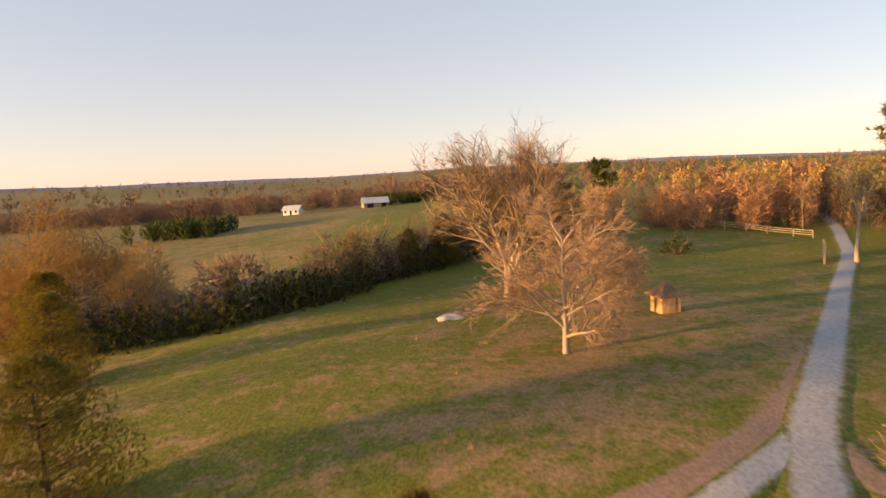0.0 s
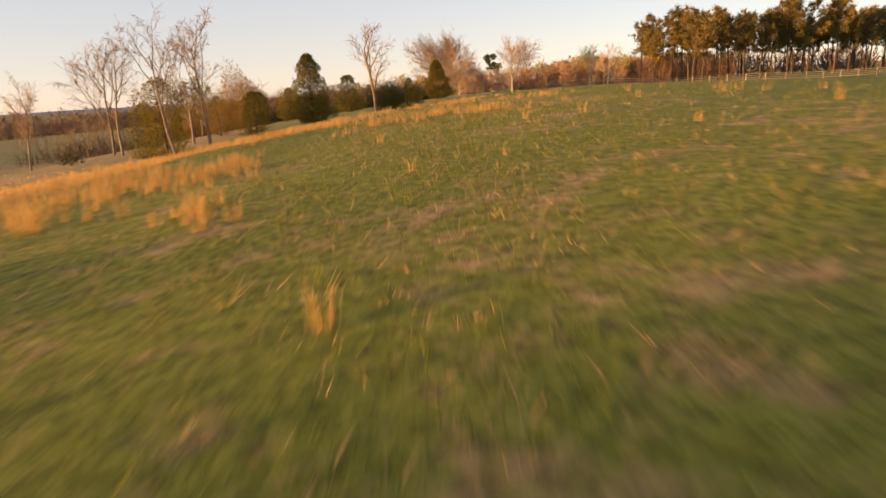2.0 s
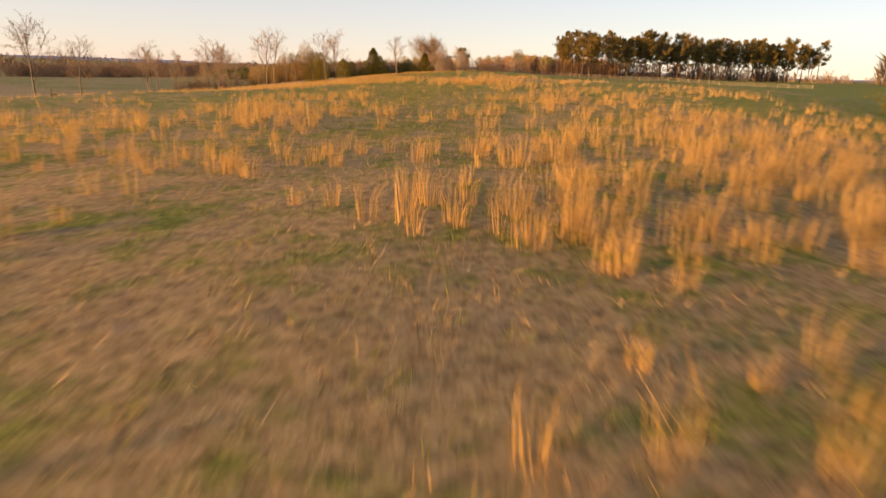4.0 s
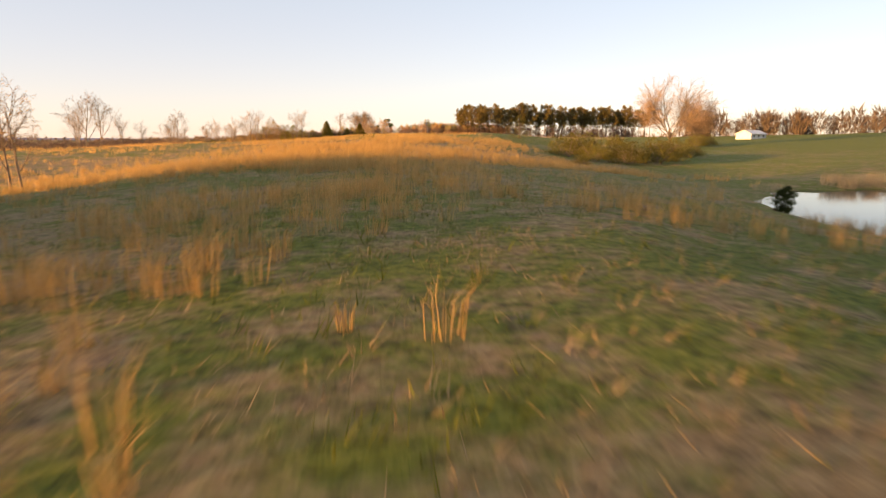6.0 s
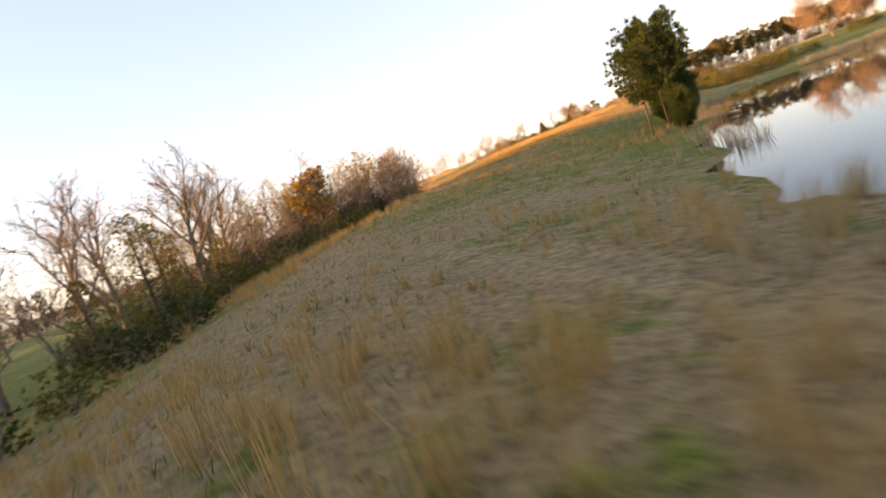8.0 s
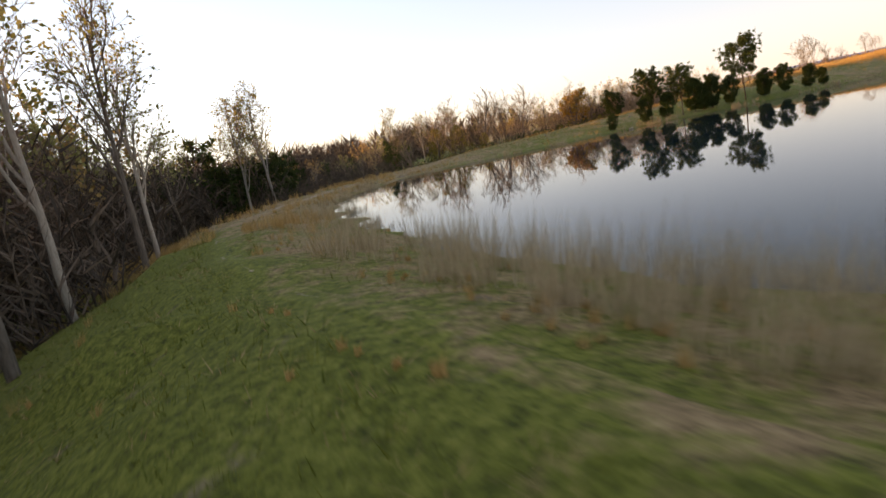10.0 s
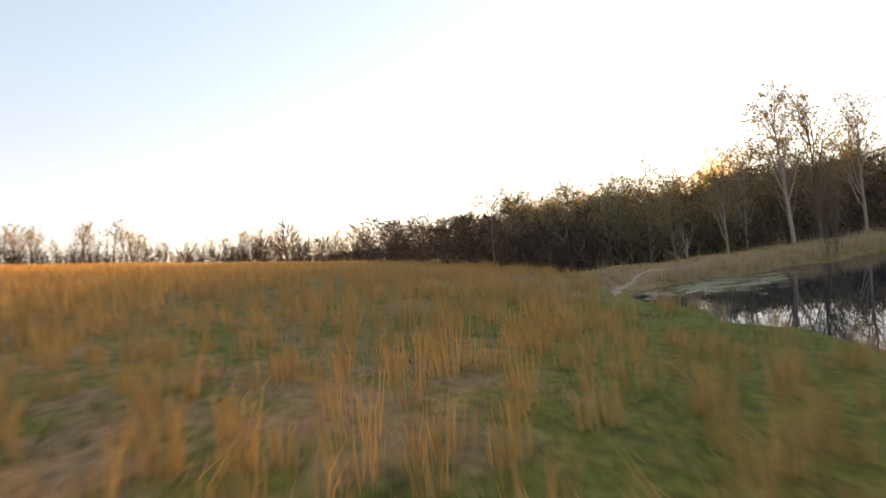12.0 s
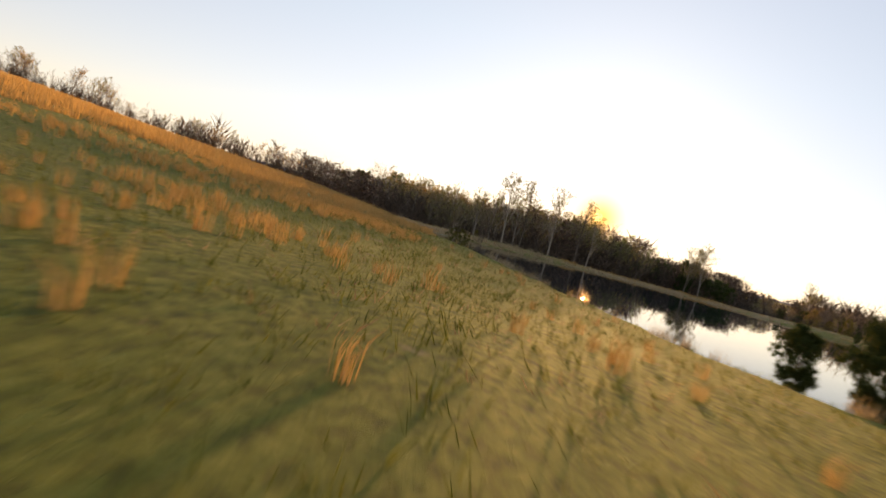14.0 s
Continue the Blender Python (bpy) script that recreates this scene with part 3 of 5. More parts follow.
def thicket(seed, h, width, label, stalks=105, mat=None):
    """Bare understory: many thin crossing stalks with fine side twigs."""
    rng = random.Random(seed)
    root = new("thicket")
    wood, fine = Shape(), Shape()
    for i in range(stalks):
        w, r = rng.uniform(0, 2 * math.pi), width * 0.5 * math.sqrt(rng.random())
        a = Vector((r * math.cos(w), r * math.sin(w), -0.1))
        d = Vector((rng.uniform(-0.35, 0.35), rng.uniform(-0.35, 0.35), 1)).normalized()
        ln = h * rng.uniform(0.35, 1.0) * (1.05 - 0.5 * (r / (width * 0.5)) ** 2)
        if i < 14:
            wood.tube([a, a + d * ln], [0.035, 0.012], 3, cap=False)
        else:
            wood.blade(a, a + d * ln, 0.028, d.cross(anywhere(rng)).normalized())
        for k in range(14):
            c = a + d * ln * rng.uniform(0.15, 1.0)
            e = spread_way(rng, d, 48)
            fine.blade(c, c + e * h * rng.uniform(0.10, 0.24), rng.uniform(0.016, 0.038), e.cross(anywhere(rng)).normalized())
    wood.make("stem", UNDER, root)
    tagged(fine.make("twig", mat or UNDER, root), kind="stuff")
    return tagged(root, label, "thicket")


def stand(maker_root, places, group="", first=True):
    """Sets a plant at the first place and copies of it at the rest: x, y, scale, turn (and height scale)."""
    made = []
    for i, (x, y, s, turn, *tall) in enumerate(places):
        m = pose(x, y, height(x, y), 0, 0, turn) @ Matrix.Diagonal((s, s, s * (tall[0] if tall else 1), 1))
        if i == 0:
            maker_root.matrix_world = m
            ob = maker_root
        else:
            ob = copy_thing(maker_root, Matrix.Identity(4))
            ob.matrix_basis = m
        if group:
            ob["group"] = group
        made.append(ob)
    return made


def merged(name, makers, places, label, category):
    """Plants past counting: copies of several makers' meshes at the places, joined into one mesh."""
    points, faces, slots, mats, total = [], [], [], [], 0
    for i, m in enumerate(makers):
        parts = []
        for ob in m.children:
            me = ob.data
            co = np.empty(len(me.vertices) * 3, np.float32)
            me.vertices.foreach_get("co", co)
            me.calc_loop_triangles()
            tr = np.empty(len(me.loop_triangles) * 3, np.int32)
            me.loop_triangles.foreach_get("vertices", tr)
            if me.materials[0] not in mats:
                mats.append(me.materials[0])
            parts.append((co.reshape(-1, 3), tr.reshape(-1, 3), mats.index(me.materials[0])))
        for x, y, s, turn, *tall in places[i::len(makers)]:
            a = radians(turn)
            spin = np.array([[math.cos(a), math.sin(a), 0], [-math.sin(a), math.cos(a), 0], [0, 0, tall[0] if tall else 1]]) * s
            at = np.array([x, y, height(x, y)])
            for co, tr, slot in parts:
                points.append(co @ spin + at)
                faces.append(tr + total)
                slots.append(np.full(len(tr), slot, np.int32))
                total += len(co)
        for ob in list(m.children) + [m]:
            bpy.data.objects.remove(ob)
    ob = tri_object(name, np.concatenate(points), np.concatenate(faces), mats[0])
    for mat in mats[1:]:
        ob.data.materials.append(mat)
    ob.data.polygons.foreach_set("material_index", np.concatenate(slots))
    return tagged(ob, label, category, kind="stuff")

# ---- ground ----


def graded(lo, hi, step, far, grow=1.16):
    """Even steps from lo to hi, then ever wider ones out to the horizon."""
    inner = np.arange(lo, hi + step, step)
    out, s = [], step
    d = 0.0
    while d < far:
        s *= grow
        d += s
        out.append(d)
    out = np.array(out)
    return np.concatenate([(lo - out)[::-1], inner, inner[-1] + out])


def dryness(x, y):
    """How much of the meadow is dry broom grass, by stretch."""
    g = pond_gap(x, y)
    d = 0.50 + 0.06 * ease(-205, -190, y)
    d = d + 0.17 * np.exp(-(((x + 20) / 42) ** 2 + ((y + 150) / 36) ** 2))
    d = d - 0.03 * np.exp(-(((x + 24) / 22) ** 2 + ((y + 214) / 24) ** 2))
    d = d + 0.15 * np.exp(-(((x + 27) / 12) ** 2 + ((y + 214) / 22) ** 2))
    gap = line_gap(x, y, DAM)
    d = d + 0.24 * np.exp(-((gap / (4.2 + 4 * ease(4, -8, x))) ** 2)) - 0.70 * ease(2.8, 4.4, g) * np.exp(-(((gap - 5.2) / 3.8) ** 2)) * ease(46, 36, x) * ease(-8, 2, x)
    d = d + 0.50 * ease(0, 7, g - 1 - 19 * ease(61, 80, x)) * ease(-10, 30, x - 20) * ease(-205, -235, y)
    d = d - 0.30 * np.exp(-((g / (6 + 15 * ease(58, 80, x))) ** 2)) * ease(42, 54, x)
    d = d - 0.46 * ease(0, 7, x) * ease(-76, -65, y) * ease(6, -12, y) + 0.16 * ease(-14, -26, x) * ease(-140, -40, y) + 0.12 * np.exp(-(((x - 2) / 9) ** 2 + ((y + 74) / 12) ** 2))
    d = d + 0.06 * ease(-50, -30, y) * ease(40, 20, y) - 0.05 * ease(5, 15, y) * ease(4, -4, x) + 0.05 * np.exp(-(((x - 3) / 7) ** 2 + ((y - 8) / 7) ** 2))
    d = d + 0.40 * ease(-281, -290, y) * ease(-40, -15, x) * ease(34, 14, x)
    return np.minimum(d, 0.84)


SHEET_X, SHEET_Y = graded(-56, 112, 1.4, 3600), graded(-290, 40, 1.4, 3600)


def on_sheet(x, y):
    """The height of the ground sheet's own facets."""
    i, j = np.searchsorted(SHEET_X, x) - 1, np.searchsorted(SHEET_Y, y) - 1
    x0, x1, y0, y1 = SHEET_X[i], SHEET_X[i + 1], SHEET_Y[j], SHEET_Y[j + 1]
    u, v = (x - x0) / (x1 - x0), (y - y0) / (y1 - y0)
    a, b, c, d = ground_height(x0, y0), ground_height(x1, y0), ground_height(x1, y1), ground_height(x0, y1)
    return np.where(v < u, a + u * (b - a) + v * (c - b), a + v * (d - a) + u * (c - d))


def ground_sheet():
    xs, ys = SHEET_X, SHEET_Y
    gx, gy = np.meshgrid(xs, ys)
    gz = ground_height(gx, gy)
    verts = np.stack([gx, gy, gz], -1).reshape(-1, 3)
    nx, ny = len(xs), len(ys)
    i = (np.arange(ny - 1)[:, None] * nx + np.arange(nx - 1)[None]).reshape(-1)
    tris = np.concatenate([np.stack([i, i + 1, i + nx + 1], 1), np.stack([i, i + nx + 1, i + nx], 1)])
    ob = tri_object("ground", verts, tris, MEADOW)
    ob.data.polygons.foreach_set("use_smooth", np.ones(len(tris), bool))
    ob.data.attributes.new("dry", "FLOAT", "POINT").data.foreach_set("value", np.where(gx > 46, np.minimum(dryness(gx, gy), 0.40 + 0.30 * ease(4, 8, pond_gap(gx, gy)) * ease(67, 57, gx)), dryness(gx, gy)).reshape(-1).astype(np.float32))
    return tagged(ob, "rolling spring meadow of green and dry grass", "ground", kind="structure")


ground_sheet()


def way_points(pts, step):
    pts = [Vector((*p, 0)) for p in pts]
    out = []
    n = len(pts)
    for i in range(n - 1):
        p0, p1, p2, p3 = pts[max(i - 1, 0)], pts[i], pts[i + 1], pts[min(i + 2, n - 1)]
        count = max(1, int((p2 - p1).length / step))
        for k in range(count):
            t = k / count
            out.append(0.5 * ((2 * p1) + (p2 - p0) * t + (2 * p0 - 5 * p1 + 4 * p2 - p3) * t * t + (3 * p1 - p0 - 3 * p2 + p3) * t**3))
    return out + [pts[-1]]


def strip(name, pts, width, mat, label, lift=0.02, fade=3.0, crown=0.02, bare=1.15, shown=()):
    """A worn road or trail on the ground, that frays out at its sides and ends."""
    mid = way_points(pts, 0.4)
    rows = 9
    n = len(mid)
    p = np.array([(q.x, q.y) for q in mid])
    d = np.gradient(p, axis=0)
    d /= np.linalg.norm(d, axis=1)[:, None]
    s = np.linspace(-1, 1, rows)
    q = p[:, None] + np.stack([-d[:, 1], d[:, 0]], 1)[:, None] * (s * width)[None, :, None]
    along = np.minimum(np.arange(n), n - 1 - np.arange(n)) * 0.4
    worn = (bare - 1.2 * np.abs(s))[None] * np.minimum(1, 0.1 + along / fade)[:, None]
    if shown:
        gap = np.min([np.hypot(p[:, 0] - a, p[:, 1] - b) for a, b in shown], 0)
        worn = worn - 0.72 * ease(2.0, 7.0, gap)[:, None]
    x, y = q[..., 0].ravel(), q[..., 1].ravel()
    z = on_sheet(x, y) + (lift * np.minimum(1, 4 * (1 - np.abs(s))) - 0.01 + crown * (1 - s * s))[None].repeat(n, 0).ravel()
    i = (np.arange(n - 1)[:, None] * rows + np.arange(rows - 1)[None]).ravel()
    tris = np.concatenate([np.stack([i, i + rows, i + rows + 1], 1), np.stack([i, i + rows + 1, i + 1], 1)])[:, ::-1]
    ob = tri_object(name, np.stack([x, y, z], 1), tris, mat)
    ob.data.polygons.foreach_set("use_smooth", np.ones(len(tris), bool))
    ob.data.attributes.new("dry", "FLOAT", "POINT").data.foreach_set("value", dryness(x, y).astype(np.float32))
    ob.data.attributes.new("middle", "FLOAT", "POINT").data.foreach_set("value", worn.ravel().astype(np.float32))
    return tagged(ob, label, "road", kind="structure")


ROAD = [(62, 92), (52, 76), (43, 58), (35.2, 44.4), (32.2, 39.6), (23.4, 27.4), (17.5, 19.0), (12.4, 11.8), (9.0, 7.0), (6.6, 2.8), (5.0, 0.2), (3.6, -2.6), (1.9, -5.5), (0.3, -7.6), (-0.6, -8.8)]
BRANCH = [(12.4, 11.6), (9.0, 7.2), (6.1, 4.6), (4.2, 3.2), (2.0, 2.2), (0.9, 1.7), (-3.5, 1.1), (-7.7, 1.6), (-11.5, 2.6), (-16.7, 5.0), (-30, 9)]
SIDE = [(9.4, 8.0), (8.7, 4.8), (8.6, 1.8), (8.5, -1.2), (9.2, -4.0), (12, -7), (20, -12)]
TRAIL_LINE = [(-27.0, -235), (-22.6, -244.6), (-20.1, -248.5), (-18.6, -251.0), (-16.9, -252.6), (-12.8, -256.5), (-6, -260.9), (6, -264.6), (20, -266.0), (29, -267.8), (33.8, -268.8), (35.3, -268.8), (36.4, -268.5), (38.6, -267.8), (42.5, -265.8), (46.0, -263.3)]
strip("road_clay_edge", [(14.5, 15.4), (10.2, 9.6), (7.0, 6.3), (3.6, 3.9), (-0.5, 2.6), (-4.0, 2.2)], 0.95, DIRT, "reddish clay shoulder of the gravel road", lift=0.012)
strip("road_clay", [(-4.6, 1.3), (-7.7, 1.7), (-11.5, 2.7), (-16.7, 5.0), (-30, 9)], 0.8, DIRT, "reddish clay end of the branch road", lift=0.045)
strip("road_gravel", ROAD, 0.88, GRAVEL, "pale gravel farm road through the meadow", lift=0.035, fade=6)
strip("road_branch", BRANCH, 0.66, GRAVEL, "pale gravel branch road that turns to clay", lift=0.03)
strip("road_side", SIDE, 0.6, DIRT, "worn clay track in the grass")
strip("road_ruts", [(-0.9, -9.0), (-2.4, -10.8), (-3.7, -12.2), (-5.1, -13.6), (-10, -17.6)], 0.3, DIRT, "worn clay wheel rut in the grass")
strip("road_ruts", [(-0.4, -9.6), (-2.2, -12.1), (-3.8, -13.8), (-4.9, -14.8), (-9.6, -18.9)], 0.3, DIRT, "worn clay wheel rut in the grass")
strip("trail", TRAIL_LINE, 0.27, TRAIL, "narrow sandy foot trail along the dam", bare=0.92, shown=[(-18.2, -251.3), (-15.6, -253.8), (35.5, -268.7), (38.5, -267.8)])

# ---- pond ----


def pond_surface():
    xs, ys = np.arange(-32, 96, 2.0), np.arange(-276, -156, 2.0)
    gx, gy = np.meshgrid(xs, ys)
    gap = pond_gap(gx, gy)
    keep = gap < 3.0
    nx = len(xs)
    verts = np.stack([gx, gy, np.zeros_like(gx)], -1).reshape(-1, 3)
    faces = []
    for j in range(len(ys) - 1):
        for i in range(nx - 1):
            if keep[j, i] or keep[j + 1, i + 1]:
                q = j * nx + i
                faces.append((q, q + 1, q + nx + 1, q + nx))
    ob = mesh_object("water", verts, faces, WATER, smooth=True)
    weed = 0.80 * np.exp(-(((gx - 35) / 8) ** 2 + ((gy + 265.6) / 3.6) ** 2))
    ob.data.attributes.new("weed", "FLOAT", "POINT").data.foreach_set("value", weed.reshape(-1).astype(np.float32))
    return tagged(ob, "still farm pond that mirrors the evening sky", "pond", kind="structure")


pond_surface()


# ---- grass ----


def tufts(name, places, blades, tall, wide, mat, lean=0.35, bend=0.25, label="", seed=1, thick=0.011, plain=False):
    """Tufts of bent, tapering blades, all in one mesh. places: x, y, size."""
    rng = np.random.RandomState(seed)
    places = np.asarray(places, float)
    n = len(places)
    x, y, s = places[:, 0], places[:, 1], places[:, 2]
    z = on_sheet(x, y)
    base = np.stack([x, y, z - 0.02], 1)[:, None, :].repeat(blades, 1)
    size = s[:, None] * rng.uniform(0.55, 1.15, (n, blades)) * tall
    w = rng.uniform(0, 2 * np.pi, (n, blades))
    r = wide * s[:, None] * np.sqrt(rng.uniform(0, 1, (n, blades)))
    base[..., 0] += r * np.cos(w)
    base[..., 1] += r * np.sin(w)
    wind = rng.normal(0.6, 1.0, n)[:, None]
    ld = w + rng.normal(0, 0.7, (n, blades))
    k = lean * rng.uniform(0.2, 1.2, (n, blades)) * size
    mid = base + np.stack([0.35 * k * np.cos(ld), 0.35 * k * np.sin(ld), 0.6 * size], -1)
    tip = base + np.stack([k * np.cos(ld) + bend * size * np.cos(wind), k * np.sin(ld) + bend * size * np.sin(wind), size * rng.uniform(0.85, 1.0, (n, blades))], -1)
    side = np.stack([-np.sin(ld + 0.6), np.cos(ld + 0.6), 0 * ld], -1) * (thick * rng.uniform(0.6, 1.4, (n, blades)))[..., None]
    if plain:
        v = np.stack([base - side, base + side, tip], 2).reshape(-1, 3)
        return tagged(tri_object(name, v, np.arange(n * blades * 3).reshape(-1, 3), mat), label, "grass", kind="stuff")
    v = np.stack([base - side, base + side, mid - 0.8 * side, mid + 0.8 * side, tip], 2).reshape(-1, 3)
    q = np.arange(n * blades)[:, None] * 5
    t = np.concatenate([q + np.array([[0, 1, 3]]), q + np.array([[0, 3, 2]]), q + np.array([[2, 3, 4]])], 1).reshape(-1, 3)
    return tagged(tri_object(name, v, t, mat), label, "grass", kind="stuff")


# the stretches of meadow that lie open near the way, from north to south and round the pond
LANES = [(-3, -30), (-6, -50), (-10.5, -87), (-13, -112), (-17, -146), (-22.6, -187), (-27, -214), (-29.5, -236), (-25, -245), (-11, -259), (12, -267), (36, -270), (50, -265), (65, -249), (83, -233), (110, -213)]
TRACKS = [ROAD, BRANCH, SIDE, TRAIL_LINE]


def value_noise(x, y, scale, seed):
    rng = np.random.RandomState(seed)
    grid = rng.uniform(0, 1, (64, 64))
    u, v = x / scale, y / scale
    i, j = np.floor(u).astype(int), np.floor(v).astype(int)
    fu, fv = u - i, v - j
    fu, fv = fu * fu * (3 - 2 * fu), fv * fv * (3 - 2 * fv)
    g = lambda a, b: grid[a % 64, b % 64]
    return (g(i, j) * (1 - fu) + g(i + 1, j) * fu) * (1 - fv) + (g(i, j + 1) * (1 - fu) + g(i + 1, j + 1) * fu) * fv


def open_ground(count, reach, seed, lo=(-60, -345), hi=(135, 25)):
    """Random places in the meadow, off the tracks and the water, closer together near the way."""
    rng = np.random.RandomState(seed)
    x, y = rng.uniform(lo[0], hi[0], count), rng.uniform(lo[1], hi[1], count)
    d = line_gap(x, y, LANES)
    keep = (rng.uniform(0, 1, count) < np.exp(-d / reach)) & (pond_gap(x, y) > 0.6)
    for t in TRACKS:
        keep &= line_gap(x, y, t) > (1.2 if t is ROAD else 0.5)
    return x[keep], y[keep], d[keep], rng


def dry_tufts():
    x, y, d, rng = open_ground(520000, 24, 3)
    patch = 0.55 * value_noise(x, y, 9, 4) + 0.45 * value_noise(x, y, 2.6, 5)
    want = 1.3 * (dryness(x, y) - 0.5) + 1.5 * (patch - 0.48)
    g = pond_gap(x, y)
    # thick on the field above the east shore, thinning out to the green bank and to its upper end
    east = ease(37, 44, x) * ease(-226, -232, y) * ease(3.0, 5.5, g - 3.0 * ease(60, 68, x)) * ease(82, 76, x - 0.9 * (g - 8))
    east = np.maximum(east, 0.4 * ease(83, 87, x) * ease(104, 96, x) * ease(7.0, 10.0, g) * ease(20, 15, g) * ease(-215, -222, y))
    want = want * (1 - 0.9 * ease(46, 56, x) * ease(6.0, 3.5, g)) + east * (0.24 + 0.6 * ease(61, 55, x) + 1.1 * (patch - 0.32))
    # the slope west of the upper meadow, and the ground below the yard that has none
    upper = ease(-90, -74, y)
    want = want - 0.5 * np.exp(-(d / 4.0) ** 2) * ease(-120, -105, y) * ease(-30, -38, y)
    for px, py, sx, sy, much in ((-5.8, -82.0, 4.2, 4.4, 1.3), (-4.8, -44.6, 1.5, 2.6, 2.0), (-7.9, -46.2, 1.8, 2.6, 1.5), (-27.8, -202.0, 2.0, 3.2, 0.7), (-14.5, -72.0, 4.0, 9.0, 0.6), (-12.5, -55.0, 3.0, 7.0, 0.5)):
        want = want + much * np.exp(-(((x - px) / sx) ** 2 + ((y - py) / sy) ** 2)) * (patch > 0.27)
    want = want + 0.62 * np.exp(-(((x + 1.4) / 3.0) ** 2 + ((y + 25.5) / 4.2) ** 2)) * (patch > 0.36) - 0.7 * ease(1.2, 2.2, x) * ease(-29, -27, y) * ease(-16, -19, y)
    want = want - 0.7 * ease(-3, 0, x) * ease(-63, -57, y) * ease(-43, -47, y)
    want = want + 0.60 * upper * ease(-8, -13, x) * (patch > 0.36) - 0.30 * upper * ease(-12, -5, x) * ease(-24, -34, y)
    want = want + 0.10 * ease(-20, -26, x) * ease(-180, -192, y) * ease(-236, -226, y)
    want = want * (1 - 0.92 * ease(-21, -17, x) * ease(-192, -186, y) * ease(-164, -170, y))
    keep = rng.uniform(0, 1, len(x)) < np.clip(want * 1.35, 0.015, 0.85)
    keep &= rng.uniform(0, 1, len(x)) > 0.98 * ease(-22, -12, y)
    keep &= ~((x > 6) & (y > -205))
    keep &= rng.uniform(0, 1, len(x)) > 0.2 * ease(-190, -200, y) * ease(-246, -236, y) * (x < 0)
    x, y, d, patch = x[keep], y[keep], d[keep], patch[keep]
    size = rng.uniform(0.55, 1.15, len(x)) * (0.7 + 0.5 * patch)
    # trodden short on the dam and by the foot trail
    worn = (y < -226) & (x < 38 + 6 * (patch - 0.5)) & ((line_gap(x, y, DAM) < 3.0) | ((line_gap(x, y, LANES) < 2.4) & (x < 36)))
    # taller again between the trail and the water
    g = pond_gap(x, y)
    worn &= ~((g < 7.5) & (x > -21) & (x < 4) & (line_gap(x, y, TRAIL_LINE) > 1.2) & (patch > 0.40))
    size = np.where(worn, np.where((patch > 0.54) & (x < 8), 0.7, np.where(x < 8, 0.45, 0.3)) * size, size)
    size = size * (1 - 0.25 * ease(-188, -198, y) * ease(-246, -236, y) * (x < 0)) * (1 - 0.4 * ease(-28, -16, y)) * (1 - 0.22 * ease(40, 50, x)) * (1 - 0.28 * ease(58, 80, x)) * (1 - 0.25 * ease(-125, -100, y))
    close, mid, far = d < 9, (d >= 9) & (d < 22), d >= 22
    at = np.stack([x, y, size], 1)
    tufts("dry_grass", at[close], 26, 0.62, 0.17, STRAW, lean=0.30, bend=0.22, label="tufts of tall dry orange broom grass", seed=7, thick=0.0034)
    tufts("dry_grass", at[mid], 18, 0.62, 0.19, STRAW, lean=0.26, bend=0.2, label="tufts of tall dry orange broom grass", seed=17, thick=0.0062, plain=True)
    tufts("dry_grass", at[far], 11, 0.62, 0.26, STRAW, lean=0.2, bend=0.12, label="tufts of tall dry orange broom grass", seed=8, thick=0.014, plain=True)


dry_tufts()


def hill_grass():
    """The broom grass that covers the hill east of the pond."""
    rng = np.random.RandomState(31)
    x, y = rng.uniform(-14, 170, 70000), rng.uniform(-350, -205, 70000)
    d = line_gap(x, y, LANES)
    keep = (pond_gap(x, y) > 8) & (d > 5) & (line_gap(x, y, DAM) > 6 + 8 * (x < 37)) & (dryness(x, y) > 0.66) & (rng.uniform(0, 1, len(x)) < 0.3 + 1.0 * np.exp(-d / 60)) & (value_noise(x, y, 7, 33) > 0.18)
    x, y = x[keep], y[keep]
    tufts("hill_grass", np.stack([x, y, rng.uniform(0.6, 1.15, len(x))], 1), 9, 0.60, 0.30, STRAW, lean=0.2, bend=0.12, label="dense dry broom grass on the hill", seed=32, thick=0.018, plain=True)


hill_grass()


def green_tufts():
    x, y, d, rng = open_ground(1100000, 6, 11)
    keep = rng.uniform(0, 1, len(x)) < np.clip(1.75 - 1.9 * dryness(x, y), 0.05, 1)
    x, y = x[keep], y[keep]
    tufts("green_grass", np.stack([x, y, rng.uniform(0.5, 1.3, len(x))], 1), 5, 0.17, 0.10, GRASS, lean=0.8, label="short green spring grass", seed=12, thick=0.0065, plain=True)
    x, y, d, rng = open_ground(760000, 7, 13)
    keep = rng.uniform(0, 1, len(x)) < np.clip(2.2 * dryness(x, y) - 0.45, 0.25, 1)
    x, y = x[keep], y[keep]
    tufts("dead_thatch", np.stack([x, y, rng.uniform(0.4, 1.2, len(x))], 1), 5, 0.16, 0.12, THATCH, lean=1.2, label="short dead brown thatch between the green grass", seed=14, thick=0.0055, plain=True)


green_tufts()


